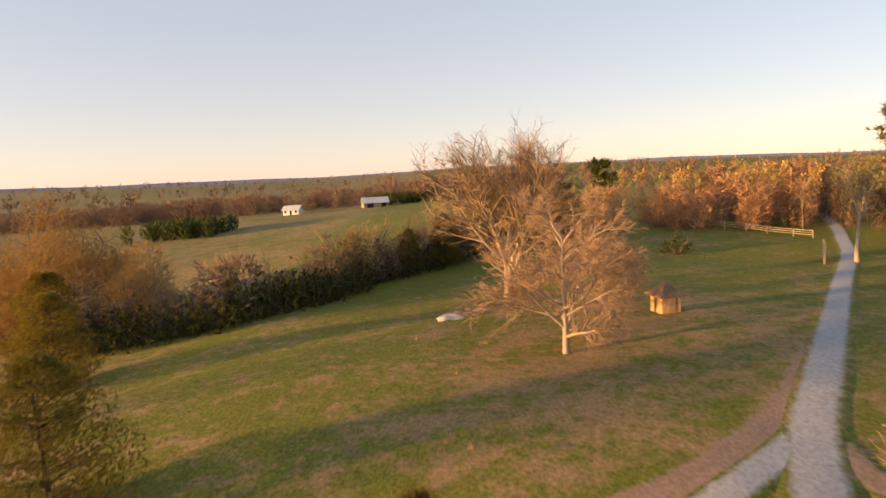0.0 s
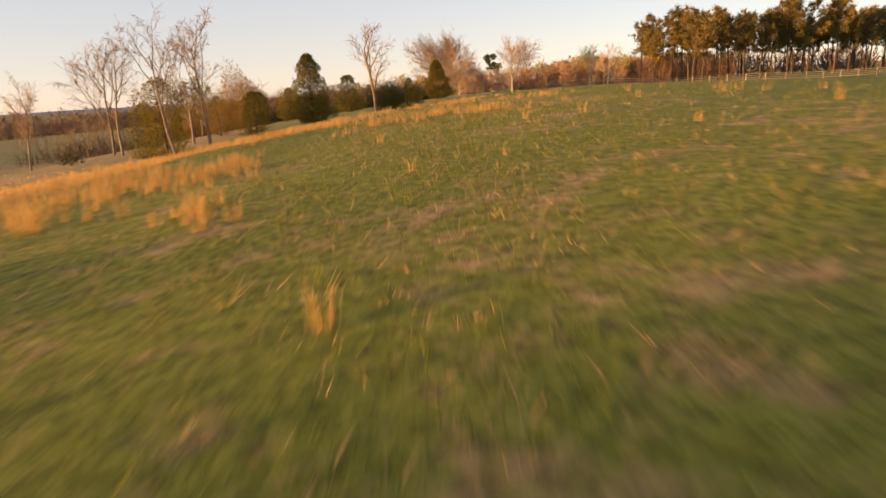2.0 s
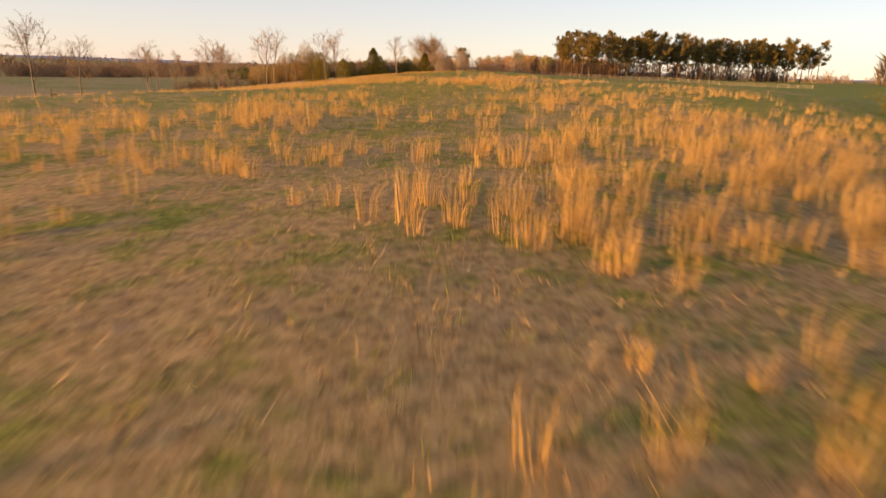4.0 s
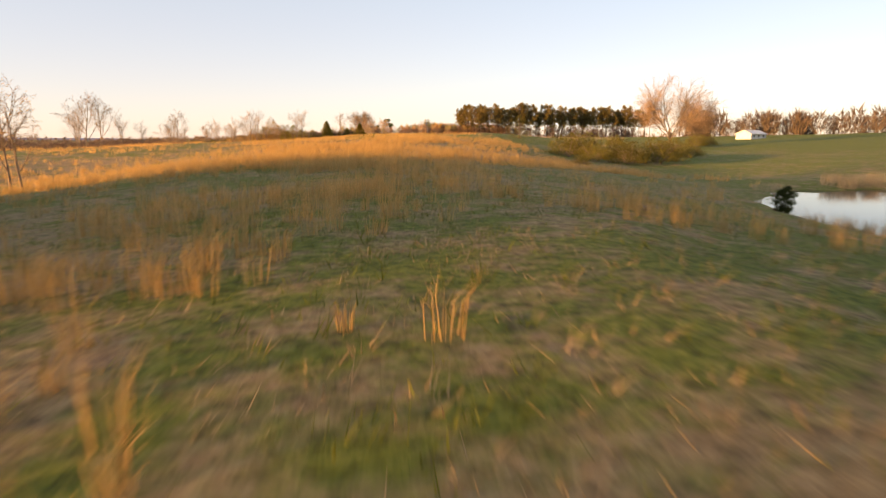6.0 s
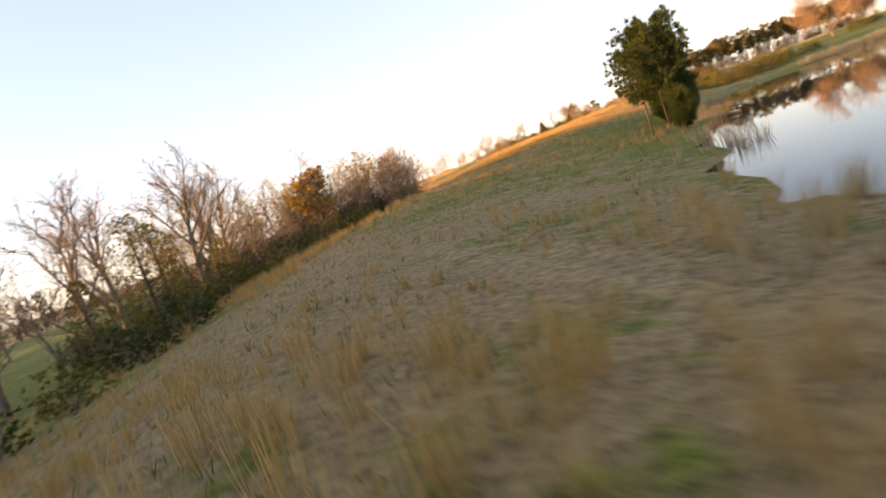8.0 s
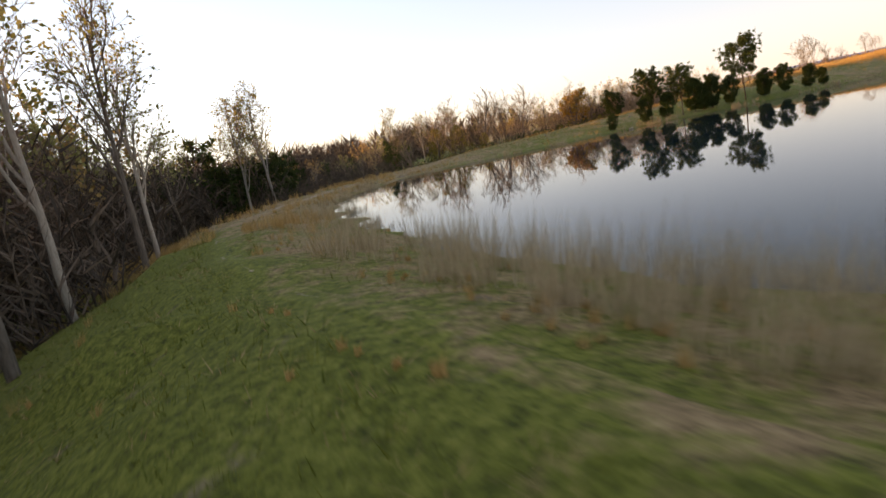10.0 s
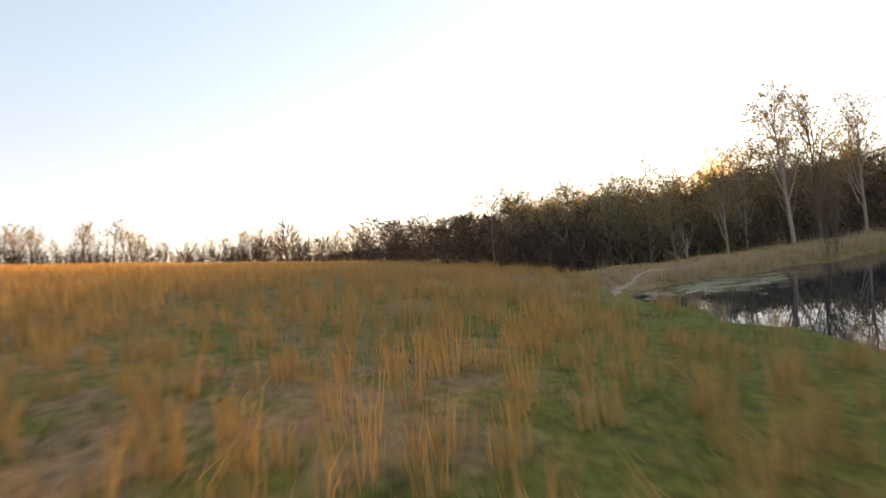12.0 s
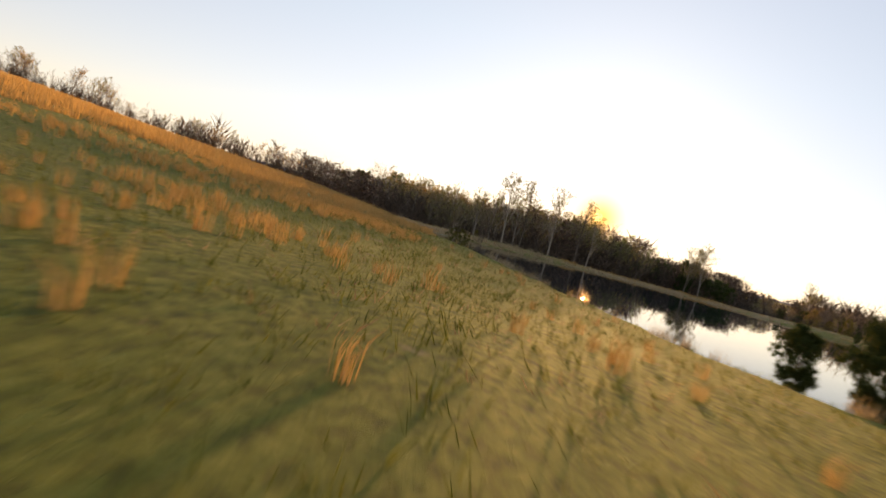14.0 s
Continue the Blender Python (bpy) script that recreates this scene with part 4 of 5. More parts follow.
def shore_reeds():
    rng = np.random.RandomState(21)
    x, y = rng.uniform(-30, 96, 60000), rng.uniform(-275, -160, 60000)
    g = pond_gap(x, y)
    along = value_noise(x, y, 3.0, 22)
    keep = (g > -0.7) & (g < 0.9) & (along > 0.55)
    # the thick stand on the dam's water side
    stand_ = (x > 8) & (x < 36) & (g > 0.0) & (g < 3.0) & (line_gap(x, y, TRAIL_LINE) > 0.9) & (along > 0.22)
    keep |= stand_
    s = np.where(stand_, rng.uniform(0.75, 1.25, len(x)), rng.uniform(0.35, 0.8, len(x)))
    tufts("reeds", np.stack([x, y, s], 1)[keep], 30, 0.85, 0.20, REED, lean=0.22, bend=0.14, label="dry tan reeds on the pond bank", seed=23, thick=0.0058, plain=True)


shore_reeds()

# ---- trees and shrubs ----
RNG = random.Random(77)


def scatter(count, corners, gap, seed, low=0.8, high=1.2):
    """Random places in a quadrilateral, no two closer than gap: x, y, scale, turn."""
    rng = random.Random(seed)
    a, b, c, d = (Vector((*p, 0)) for p in corners)
    out, tries = [], 0
    while len(out) < count and tries < count * 40:
        tries += 1
        u, v = rng.random(), rng.random()
        p = (a.lerp(b, u)).lerp(d.lerp(c, u), v)
        if all((p.x - q[0]) ** 2 + (p.y - q[1]) ** 2 > gap * gap for q in out):
            out.append((p.x, p.y, rng.uniform(low, high), rng.uniform(0, 360)))
    return out


def deal(makers, places, group=""):
    """Deals the places out among several plants of a kind."""
    for i, m in enumerate(makers):
        mine = places[i::len(makers)]
        if mine:
            stand(m, mine, group)


# the yard by the farm road
stand(bare_tree(1, 14.2, BARK_PALE, limbs=10, forks=12, sprigs=10, twigs=8, clear=0.45, angle=30, lift=0.10, leader=0.26, reach=0.70, girth=0.036, label="great bare pecan tree glowing in low sun"), [(3.7, 29.5, 0.71, 0)])
stand(bare_tree(2, 9.6, BARK_PALE, limbs=20, forks=10, sprigs=10, twigs=8, clear=0.08, angle=52, lift=0.0, reach=0.55, label="pale bare spreading tree with drooping twigs"), [(4.4, 15.6, 0.71, 40)])
stand(bare_tree(101, 7.4, BARK, limbs=9, forks=9, sprigs=8, twigs=7, clear=0.06, angle=44, stems=3, splay=0.3, label="dense brown bare tree behind the pale one"), [(7.8, 21.3, 0.66, 0), (6.6, 24.6, 0.68, 120), (1.9, 47.5, 0.65, 210)])
stand(cedar_tree(102, 8.6, 5.6, clumps=1100, taper=0.45, base=0.10, label="tall dark cedar behind the great bare tree"), [(-0.2, 45.8, 0.56, 0), (6.5, 51.2, 0.72, 90), (-3.3, 43.6, 0.46, 190), (13.2, 55.2, 0.6, 260), (-7.6, 40.0, 0.5, 70)])
stand(cedar_tree(3, 5.3, 4.3, clumps=2600, taper=0.85), [(-0.75, -2.2, 0.75, 0)])
stand(cedar_tree(4, 5.6, 4.9, clumps=1700, blades=7, taper=0.55, label="broad olive cedar with a rounded crown"), [(-10.4, 6.3, 0.76, 0), (-18.9, 19.6, 0.8, 120), (-24.5, 28.0, 0.95, 240)])
stand(bare_tree(5, 10.5, BARK, limbs=7, forks=6, sprigs=6, twigs=5, clear=0.2, angle=36, label="slim bare tree with wide thin limbs"), [(-7.6, -13.0, 0.74, 0)])
stand(shrub(6, 2.7, 2.7, CEDAR, clumps=3600, size=0.036, thin=0.36, label="dark evergreen shrub in the meadow"), [(-6.6, -18.2, 1.0, 0), (-4.8, -19.6, 0.75, 60)])
stand(bare_tree(7, 6.4, BARK_PALE, limbs=11, forks=8, sprigs=8, twigs=6, clear=0.6, angle=42, leader=0.4, reach=0.62, leaves=BUDS, leaf_size=0.03, leaf_share=0.5, label="round bare tree glowing orange in low sun"), [(4.9, -12.6, 0.72, 0)])
stand(bare_tree(8, 3.6, BARK_PALE, limbs=4, forks=5, sprigs=5, twigs=4, clear=0.25, angle=30, stems=6, splay=0.4, girth=0.018, label="small leaning bare tree by the road"), [(8.7, 2.6, 0.78, 0)])
stand(bare_tree(9, 5.6, BARK_PALE, limbs=8, forks=6, sprigs=6, twigs=5, clear=0.12, angle=46, stems=2, label="leaning bare tree beside the fence"), [(21.0, 5.0, 1, 0)])
stand(cedar_tree(10, 6.0, 3.7, clumps=1900, taper=0.6, label="dark ragged cedar at the meadow's edge"), [(-12.6, -20.4, 0.86, 0)])
stand(cedar_tree(11, 3.6, 2.8, clumps=420), [(-18.5, -13.5, 1, 0), (-23.5, -3.0, 1.1, 90)])
stand(cedar_tree(73, 5.2, 3.9, clumps=900, taper=0.5, label="round olive cedar beside the slender bare trees"), [(-22.1, -25.0, 1, 0), (-24.0, -22.6, 0.75, 130), (-16.6, -22.0, 0.62, 220)])
stand(bare_tree(12, 6.5, BARK, limbs=7, forks=6, sprigs=6, twigs=5, leaves=OLIVE, leaf_size=0.07, label="olive budding tree at the meadow's edge"), [(-24.5, -9.5, 1, 0), (-31, 22, 1.2, 70)])
TALL_BARE = [bare_tree(13 + i, 11.5, BARK, limbs=8, forks=6, sprigs=5, twigs=5, clear=0.25, angle=30, girth=0.012, label="tall slender bare grey tree") for i in range(3)]
deal(TALL_BARE, [(-19.5, -24.0, 0.85, 0), (-21.0, -27.0, 0.8, 50), (-33.0, -4.0, 1.05, 20), (-35.0, -1.0, 1.1, 80), (-38.0, -30.0, 0.72, 10), (-39.2, -29.0, 0.7, 200), (-44.0, -36.0, 0.7, 140), (-49.1, -81.2, 0.5, 70),
                 (-48.0, -61.7, 0.72, 0), (-60.0, -79.0, 0.78, 30), (-64.0, -66.0, 0.8, 100), (-52.0, -20.0, 0.8, 60), (-58, -5, 0.9, 150), (-46, 4, 0.9, 300), (-57.5, -84.3, 0.98, 15), (-55.6, -83.0, 0.92, 210), (-52.2, -82.2, 0.6, 100), (-43.2, -82.6, 0.66, 330), (-40.0, -63.5, 0.62, 45), (-36.0, -52.8, 0.7, 250), (-33.5, -50, 0.62, 190)])
stand(shrub(20, 1.6, 2.2, SHRUB, clumps=150), [(-36.9, -6.3, 1, 0), (-41, -22, 0.9, 40), (-46, -30, 0.8, 10), (-52, -60, 1.0, 80), (20.5, 45.0, 1.35, 0), (-58, -70, 0.9, 20)])
WOODS = [bare_tree(30 + i, 9.0, BARK, limbs=7, forks=4, sprigs=4, twigs=4, girth=0.014, clear=0.2, angle=34, leaves=(None, BUDS, YOUNG)[i % 3], leaf_size=0.075, leaf_share=0.75, label=("bare grey-brown woodland tree", "woodland tree with reddish spring buds", "woodland tree with pale young leaves")[i % 3]) for i in range(6)]
EDGE_TREES = scatter(30, [(-34, 31), (-27, 38), (-68, 66), (-68, 34)], 2.6, 1, 0.55, 0.8)
HEDGE_LINE = [(-23.5, 27.2), (-16.8, 28.0), (-11.4, 32.5), (-4.6, 41.5), (1.4, 49.5), (6, 56)]
HEDGE_TREES = [(p.x + RNG.uniform(-2, 2), p.y + RNG.uniform(0.5, 3), RNG.uniform(0.5, 0.7), RNG.uniform(0, 360)) for p in way_points(HEDGE_LINE, 1.8)]
EAST_YARD = scatter(34, [(39, 51.5), (30, 65), (54, 88), (72, 54)], 3.0, 3, 0.52, 0.8)
WEST_WOOD = scatter(20, [(-42, -212), (-40, -192), (-56, -190), (-57, -214)], 3.0, 4, 0.65, 0.95) + [(-37.0, -186.5, 0.72, 10), (-36.8, -181.0, 0.78, 80), (-37.6, -177.5, 0.74, 150), (-39.4, -180.0, 0.8, 200), (-37.4, -166.2, 0.62, 30), (-38.6, -164.4, 0.66, 110), (-40.4, -167.6, 0.68, 260), (-38.0, -171.0, 0.64, 320)] + scatter(22, [(-38, -195), (-38.5, -176), (-52, -181), (-54, -200)], 3.0, 26, 0.6, 0.85)
deal(WOODS, HEDGE_TREES + EDGE_TREES + EAST_YARD[:14] + WEST_WOOD, "woods")
stand(shrub(40, 13.0, 14.0, TAWNY, name="oak_tree", stems=6, clumps=13000, blades=6, size=0.024, thin=0.30, hollow=0.55, category="tree", label="round budding oak with a dense tawny crown"), [(-28.6, 36.0, 0.78, 0), (-35.0, 38.5, 0.66, 90), (-22.0, 34.0, 0.42, 200)])
stand(bare_tree(41, 5.2, BARK, limbs=8, forks=6, sprigs=6, twigs=6, clear=0.1, angle=38, leaves=ORANGE, leaf_size=0.12, label="young tree in orange spring leaf"), [(-41.6, -198.0, 1.3, 0)])
stand(bare_tree(42, 9.5, BARK, limbs=9, forks=6, sprigs=5, twigs=5, clear=0.2, angle=28, label="slender bare grey-brown tree below the rise"), [(-47.5, -203.0, 1, 0), (-45.5, -221.0, 0.92, 70), (-43.5, -214.0, 0.95, 10), (-46.5, -217.5, 1.0, 130), (-45.0, -209.0, 0.95, 250), (-48.0, -224.0, 0.85, 190)])
stand(cedar_tree(43, 4.6, 3.6, clumps=420, blades=6, label="ragged dark cedar below the dam"), [(-38.4, -226.0, 1, 0)])
BRUSH = [shrub(50 + i, 1.9, 3.2, (SHRUB, OLIVE, SHRUB)[i], clumps=170, label="dark brush at the foot of the woods") for i in range(3)]
WEST_BRUSH = [(-38.5 - 1.5 * RNG.random(), y, RNG.uniform(0.7, 1.15), RNG.uniform(0, 360)) for y in range(-228, -190, 2)] + [(-36.4 - 1.5 * RNG.random(), y, RNG.uniform(0.7, 1.15), RNG.uniform(0, 360)) for y in range(-190, -176, 1)] + [(-35 - 1.5 * RNG.random() - 0.25 * (-230 - y), y, RNG.uniform(0.5, 0.8), RNG.uniform(0, 360)) for y in range(-247, -228, 2)]
HEDGE_BRUSH = [(p.x + RNG.uniform(-1.2, 1.2), p.y + RNG.uniform(0, 1.8), RNG.uniform(0.9, 1.8), RNG.uniform(0, 360)) for p in way_points(HEDGE_LINE, 1.2)]
SOUTH_BRUSH = [(x + RNG.uniform(-1, 1), y + RNG.uniform(-1, 1), RNG.uniform(0.7, 1.1), RNG.uniform(0, 360)) for x, y in
               ((-34, -256), (-32, -259), (-36, -252), (-39, -249), (-42, -246), (-46, -243), (-50, -240), (-30, -263), (-27, -266), (14, -275), (11, -276.5), (8, -277.5), (4, -278), (0, -277), (-5, -276), (-10, -275), (-16, -272), (-22, -269))]
deal(BRUSH, WEST_BRUSH + HEDGE_BRUSH + SOUTH_BRUSH, "brush")
HEDGE_UNDER = [(p.x + RNG.uniform(-1.5, 1.5), p.y + RNG.uniform(0.6, 3.0), RNG.uniform(0.5, 0.85), RNG.uniform(0, 360)) for p in way_points(HEDGE_LINE, 1.4)]


def thickets(seed, stalks):
    return [thicket(seed + i, 5.0, 4.6, "dense bare brown understory", stalks) for i in range(3)]


SOUTH_UNDER = scatter(90, [(14, -276.5), (-19, -265.5), (-34, -290), (0, -304)], 1.9, 14, 1.1, 1.9) + scatter(46, [(-19, -266), (-36, -257), (-80, -280), (-40, -315)], 2.8, 16, 1.6, 2.3)
FAR_UNDER = scatter(40, [(-8, -302), (-60, -345), (-72, -352), (-20, -302)], 2.8, 19, 1.4, 2.0) + scatter(84, [(-60, -350), (75, -402), (70, -410), (-75, -364)], 2.4, 20, 1.2, 1.7)
WEST_UNDER = scatter(40, [(-36, -262), (-39, -249), (-80, -238), (-80, -262)], 2.8, 25, 1.7, 2.4) + scatter(40, [(-42, -214), (-40, -180), (-54, -185), (-56, -215)], 2.3, 15, 0.45, 0.75) + scatter(14, [(-36.5, -248), (-39, -240), (-48, -238), (-44, -252)], 1.6, 41, 0.6, 0.9) + scatter(26, [(-38.5, -195), (-38, -177), (-50, -181), (-52, -199)], 2.0, 36, 0.6, 0.9)
NORTH_UNDER = scatter(30, [(41, 52), (32, 65), (52, 80), (70, 54)], 2.8, 17, 0.6, 0.85) + scatter(36, [(-25, 30), (-25, 36), (-66, 58), (-64, 36)], 2.6, 18, 0.6, 0.9) + HEDGE_UNDER
for spots, stalks in ((SOUTH_UNDER, 50), (FAR_UNDER, 22), (WEST_UNDER, 44), (NORTH_UNDER, 22)):
    merged("understory", thickets(56, stalks), spots, "dense bare brown understory of the woods", "understory")
# the pine grove on the rise
GROVE = [pine_tree(60 + i, 14.0, (0.52, 0.46, 0.56, 0.42)[i], 5.6, tiers=7, tufts=8, blades=12, tuft_size=0.062, thin=0.34, mat=SUNLIT_PINE, round_top=True) for i in range(4)]
grove_places = []
for row in range(5):
    for k in range(18):
        s = k / 17
        grove_places.append((49.5 + 101 * s + RNG.uniform(-1.6, 1.6), 38 + 26 * s + 5.5 * row + RNG.uniform(-1.2, 1.2), RNG.uniform(0.76, 1.08), RNG.uniform(0, 360)))
deal(GROVE, grove_places, "pine grove")
stand(pine_tree(65, 17.0, 0.62, 6.5, tiers=6, tufts=10, blades=9, tuft_size=0.06, label="lone tall pine above the treeline"), [(19.6, 67.5, 0.5, 0), (21.8, 72, 0.4, 90), (15.1, 68, 0.34, 40)])
stand(bare_tree(66, 11.5, BARK_PALE, limbs=9, forks=6, sprigs=5, twigs=5, clear=0.35, angle=26, leaves=YOUNG, leaf_size=0.11, label="slim tree in yellow-green young leaf"), [(30.8, 36.6, 0.72, 0)])
# trees by the upper arm of the pond
stand(bare_tree(67, 11.0, BARK, limbs=14, forks=11, sprigs=10, twigs=9, clear=0.3, angle=46, leader=0.3, reach=0.66, label="broad bare oak above the pond"), [(52, -92, 1.12, 0), (62, -86, 0.8, 100)])
stand(cedar_tree(68, 3.6, 3.4, clumps=520, mat=OLIVE, label="small round olive cedar on the open rise"), [(10.4, -113.5, 0.95, 0)])
stand(cedar_tree(72, 4.8, 3.8, clumps=520, label="dark spreading cedar at the foot of the rise"), [(-41.5, -220.4, 1.0, 0), (-43.4, -223.2, 0.8, 120), (-40.2, -217.2, 0.6, 230)])
stand(shrub(69, 2.2, 4.0, OLIVE, clumps=1100, size=0.06, thin=0.7, label="olive thicket on the bank"), [(8.5, -134, 1.4, 0), (12, -131, 1.5, 70), (15.5, -134, 1.4, 140), (19, -137, 1.6, 200), (23, -133, 1.4, 20), (10.5, -137, 1.2, 260), (14, -138.5, 1.3, 310), (27.6, -112, 0.9, 60), (30, -128, 1.1, 10), (55, -96, 1.3, 90), (60, -93, 1.2, 30), (2.0, -150, 0.5, 40)])
# pines on the west bank
stand(pine_tree(70, 6.8, 0.44, 4.4, tiers=9, tufts=17, blades=46, tuft_size=0.050, thin=0.17, round_top=True, label="pine on the pond bank with a sunlit top"), [(-16.4, -210.6, 0.74, 0), (-17.6, -214.2, 0.77, 130), (-14.2, -202.1, 0.98, 250), (-19.3, -218.0, 0.56, 60)])
stand(pine_tree(71, 3.4, 0.14, 2.5, tiers=11, tufts=15, blades=40, tuft_size=0.078, thin=0.17, label="bushy young pine on the pond bank"), [(-12.2, -197.5, 0.9, 0), (-13.4, -199.6, 0.85, 60), (-11.0, -194.6, 0.75, 120), (-15.4, -206.6, 1.05, 200), (-16.2, -208.6, 1.1, 290), (-17.2, -215.8, 0.75, 20), (-18.3, -219.6, 0.5, 80), (-14.6, -204.4, 0.9, 33), (-15.8, -207.6, 0.8, 77), (-16.9, -212.6, 0.8, 140), (-13.0, -200.4, 0.7, 220), (-10.4, -192.4, 0.6, 310), (78.6, -225.2, 0.47, 0), (78.9, -223.6, 0.75, 90), (79.6, -222.3, 0.85, 200), (-6.9, -182.8, 0.35, 0)])
# woods below the dam
POPLAR = [bare_tree(80 + i, 13.0, (BARK_PALE, BARK)[i % 2], limbs=10, forks=6, sprigs=4, twigs=4, clear=0.34, angle=21, reach=0.34, girth=0.011, wander=0.035, leaves=YOUNG, leaf_size=0.095, leaf_share=0.8, label="tall slender poplar in pale young leaf") for i in range(3)]
deal(POPLAR, [(8.8, -269.4, 1.16, 0), (3.0, -268.9, 1.15, 40), (-5.4, -267.2, 1.25, 90), (0.3, -271.5, 1.1, 10), (-9.8, -263.8, 1.12, 200), (12, -273, 0.86, 70), (6, -273.5, 1.0, 130), (4, -277, 0.95, 20), (-13.5, -262.6, 0.95, 300), (10, -277.5, 0.82, 55), (11, -281, 0.78, 0),
             (9, -284, 0.72, 80), (-38.8, -246.6, 1.2, 20), (-40.5, -248.6, 1.1, 120), (-38.0, -249.4, 1.05, 220), (-28, -286, 1.05, 40), (-30, -289, 0.95, 140), (-25, -288, 0.9, 240), (-23, -268.5, 1.02, 35), (-26.5, -271, 1.1, 75), (-29, -267.5, 1.0, 115), (-32, -272.5, 1.12, 155), (-25, -277, 1.05, 195), (-88, -201, 1.15, 0), (-85, -196, 0.95, 80), (-82, -190, 0.9, 20), (-92, -228, 1.2, 160)], "woods below the dam")
SOUTH = [bare_tree(84 + i, 9.5, (BARK, BARK_PALE)[i % 2], limbs=7, forks=4, sprigs=4, twigs=4, clear=0.28, angle=28, girth=0.015, wander=0.05, leaves=YOUNG if i != 2 else BUDS, leaf_size=0.10, leaf_share=0.6, label="slender woodland tree against the evening sky") for i in range(4)]
deal(SOUTH, scatter(64, [(13, -279), (-18, -267), (-38, -300), (-6, -312)], 3.0, 6, 0.85, 1.25), "woods below the dam")


def early_leaf(seed, fine=4, size=0.13):
    return [bare_tree(seed + i, 9.5, BARK, limbs=6, forks=5, sprigs=fine, twigs=fine, clear=0.25, angle=32, girth=0.016, leaves=(BUDS, YOUNG)[i], leaf_size=size, leaf_share=0.85) for i in range(2)]


merged("woods", early_leaf(95, 3, 0.15), scatter(56, [(11, -281), (-20, -267), (-40, -300), (-8, -311)], 2.7, 27, 0.85, 1.12), "dense brown spring woods below the dam", "woods")
merged("woods", early_leaf(95, 3, 0.17), scatter(34, [(-17, -266), (-36, -254), (-90, -272), (-42, -318)], 3.2, 21, 0.85, 1.15) + scatter(44, [(-17, -267), (-34, -258), (-58, -268), (-38, -306)], 2.6, 28, 1.05, 1.38) + scatter(54, [(-12, -306), (-62, -347), (-90, -380), (-34, -300)], 4.0, 22, 0.9, 1.3), "brown spring woods beyond the dam", "woods")
WEST_FAR = [(-60, -238), (-52, -224), (-84, -198), (-104, -228)]
merged("understory", thickets(56, 30), scatter(30, WEST_FAR, 3.0, 38, 0.9, 1.4), "dense bare brown understory of the woods", "understory")
merged("woods", early_leaf(95, 3, 0.13), scatter(22, WEST_FAR, 3.4, 39, 0.6, 0.9) + scatter(26, [(-39.5, -197), (-38.8, -177), (-54, -183), (-56, -203)], 2.5, 37, 0.55, 0.8), "brown spring woods beside the meadow", "woods")
merged("woods", early_leaf(95, 3, 0.24), scatter(36, [(40.6, 54), (27, 72), (46, 90), (85, 62)], 2.7, 23, 0.6, 0.8) + scatter(26, [(-1.5, 58), (9, 66), (40, 102), (6, 102)], 3.4, 24, 0.5, 0.72), "brown spring woods beyond the yard", "woods")
merged("woods", early_leaf(95, 3), scatter(48, [(-60, -352), (75, -402), (68, -424), (-90, -385)], 4.0, 9, 0.7, 1.15) + [(22.9, -388, 1.0, 0), (29.4, -364, 0.75, 0), (38, -377, 0.7, 50), (15, -380, 0.6, 90), (48, -385, 0.7, 20)], "far treeline of bare spring trees behind the hill", "woods")
DARKPINE = [pine_tree(90 + i, 9.0, 0.3, 4.4, tiers=6, tufts=6, blades=9, tuft_size=0.095, label="dark pine in the woods") for i in range(2)]
deal(DARKPINE, [(-41, -246, 0.75, 0), (-43.5, -243, 0.8, 60), (-45.5, -247, 0.85, 120), (-39, -250, 0.7, 200), (-47, -242, 0.8, 280), (-50, -244.5, 0.9, 30), (-42, -251, 0.8, 90)] + scatter(9, WEST_FAR, 5.0, 40, 0.55, 0.85) + scatter(34, [(-30, -262), (-44, -250), (-100, -262), (-62, -312)], 3.4, 7, 0.8, 1.25) + scatter(10, [(-12, -300), (-40, -330), (-70, -370), (-30, -350)], 7, 8, 0.8, 1.2), "woods below the dam")
stand(cedar_tree(97, 3.8, 2.2, clumps=360, label="dark cedar at the foot of the dam"), [(10.0, -273.6, 1, 0)])
stand(bare_tree(98, 4.6, BARK_PALE, limbs=6, forks=5, sprigs=5, twigs=5, clear=0.2, angle=36, label="small pale bare tree at the foot of the dam"), [(15.5, -274.5, 1, 0), (-2.0, -273.0, 0.9, 60)])
stand(bare_tree(99, 5.6, BARK, limbs=5, forks=3, sprigs=3, twigs=2, clear=0.3, angle=10, stems=26, splay=0.24, lift=0.16, leader=0.95, reach=0.2, girth=0.010, wander=0.008, label="bare many-stemmed shrub on the dam"), [(25.2, -263.9, 1, 0)])
stand(shrub(100, 1.5, 2.4, OLIVE, clumps=240, label="olive willow bush on the shore"), [(55.4, -249.0, 1, 0)])


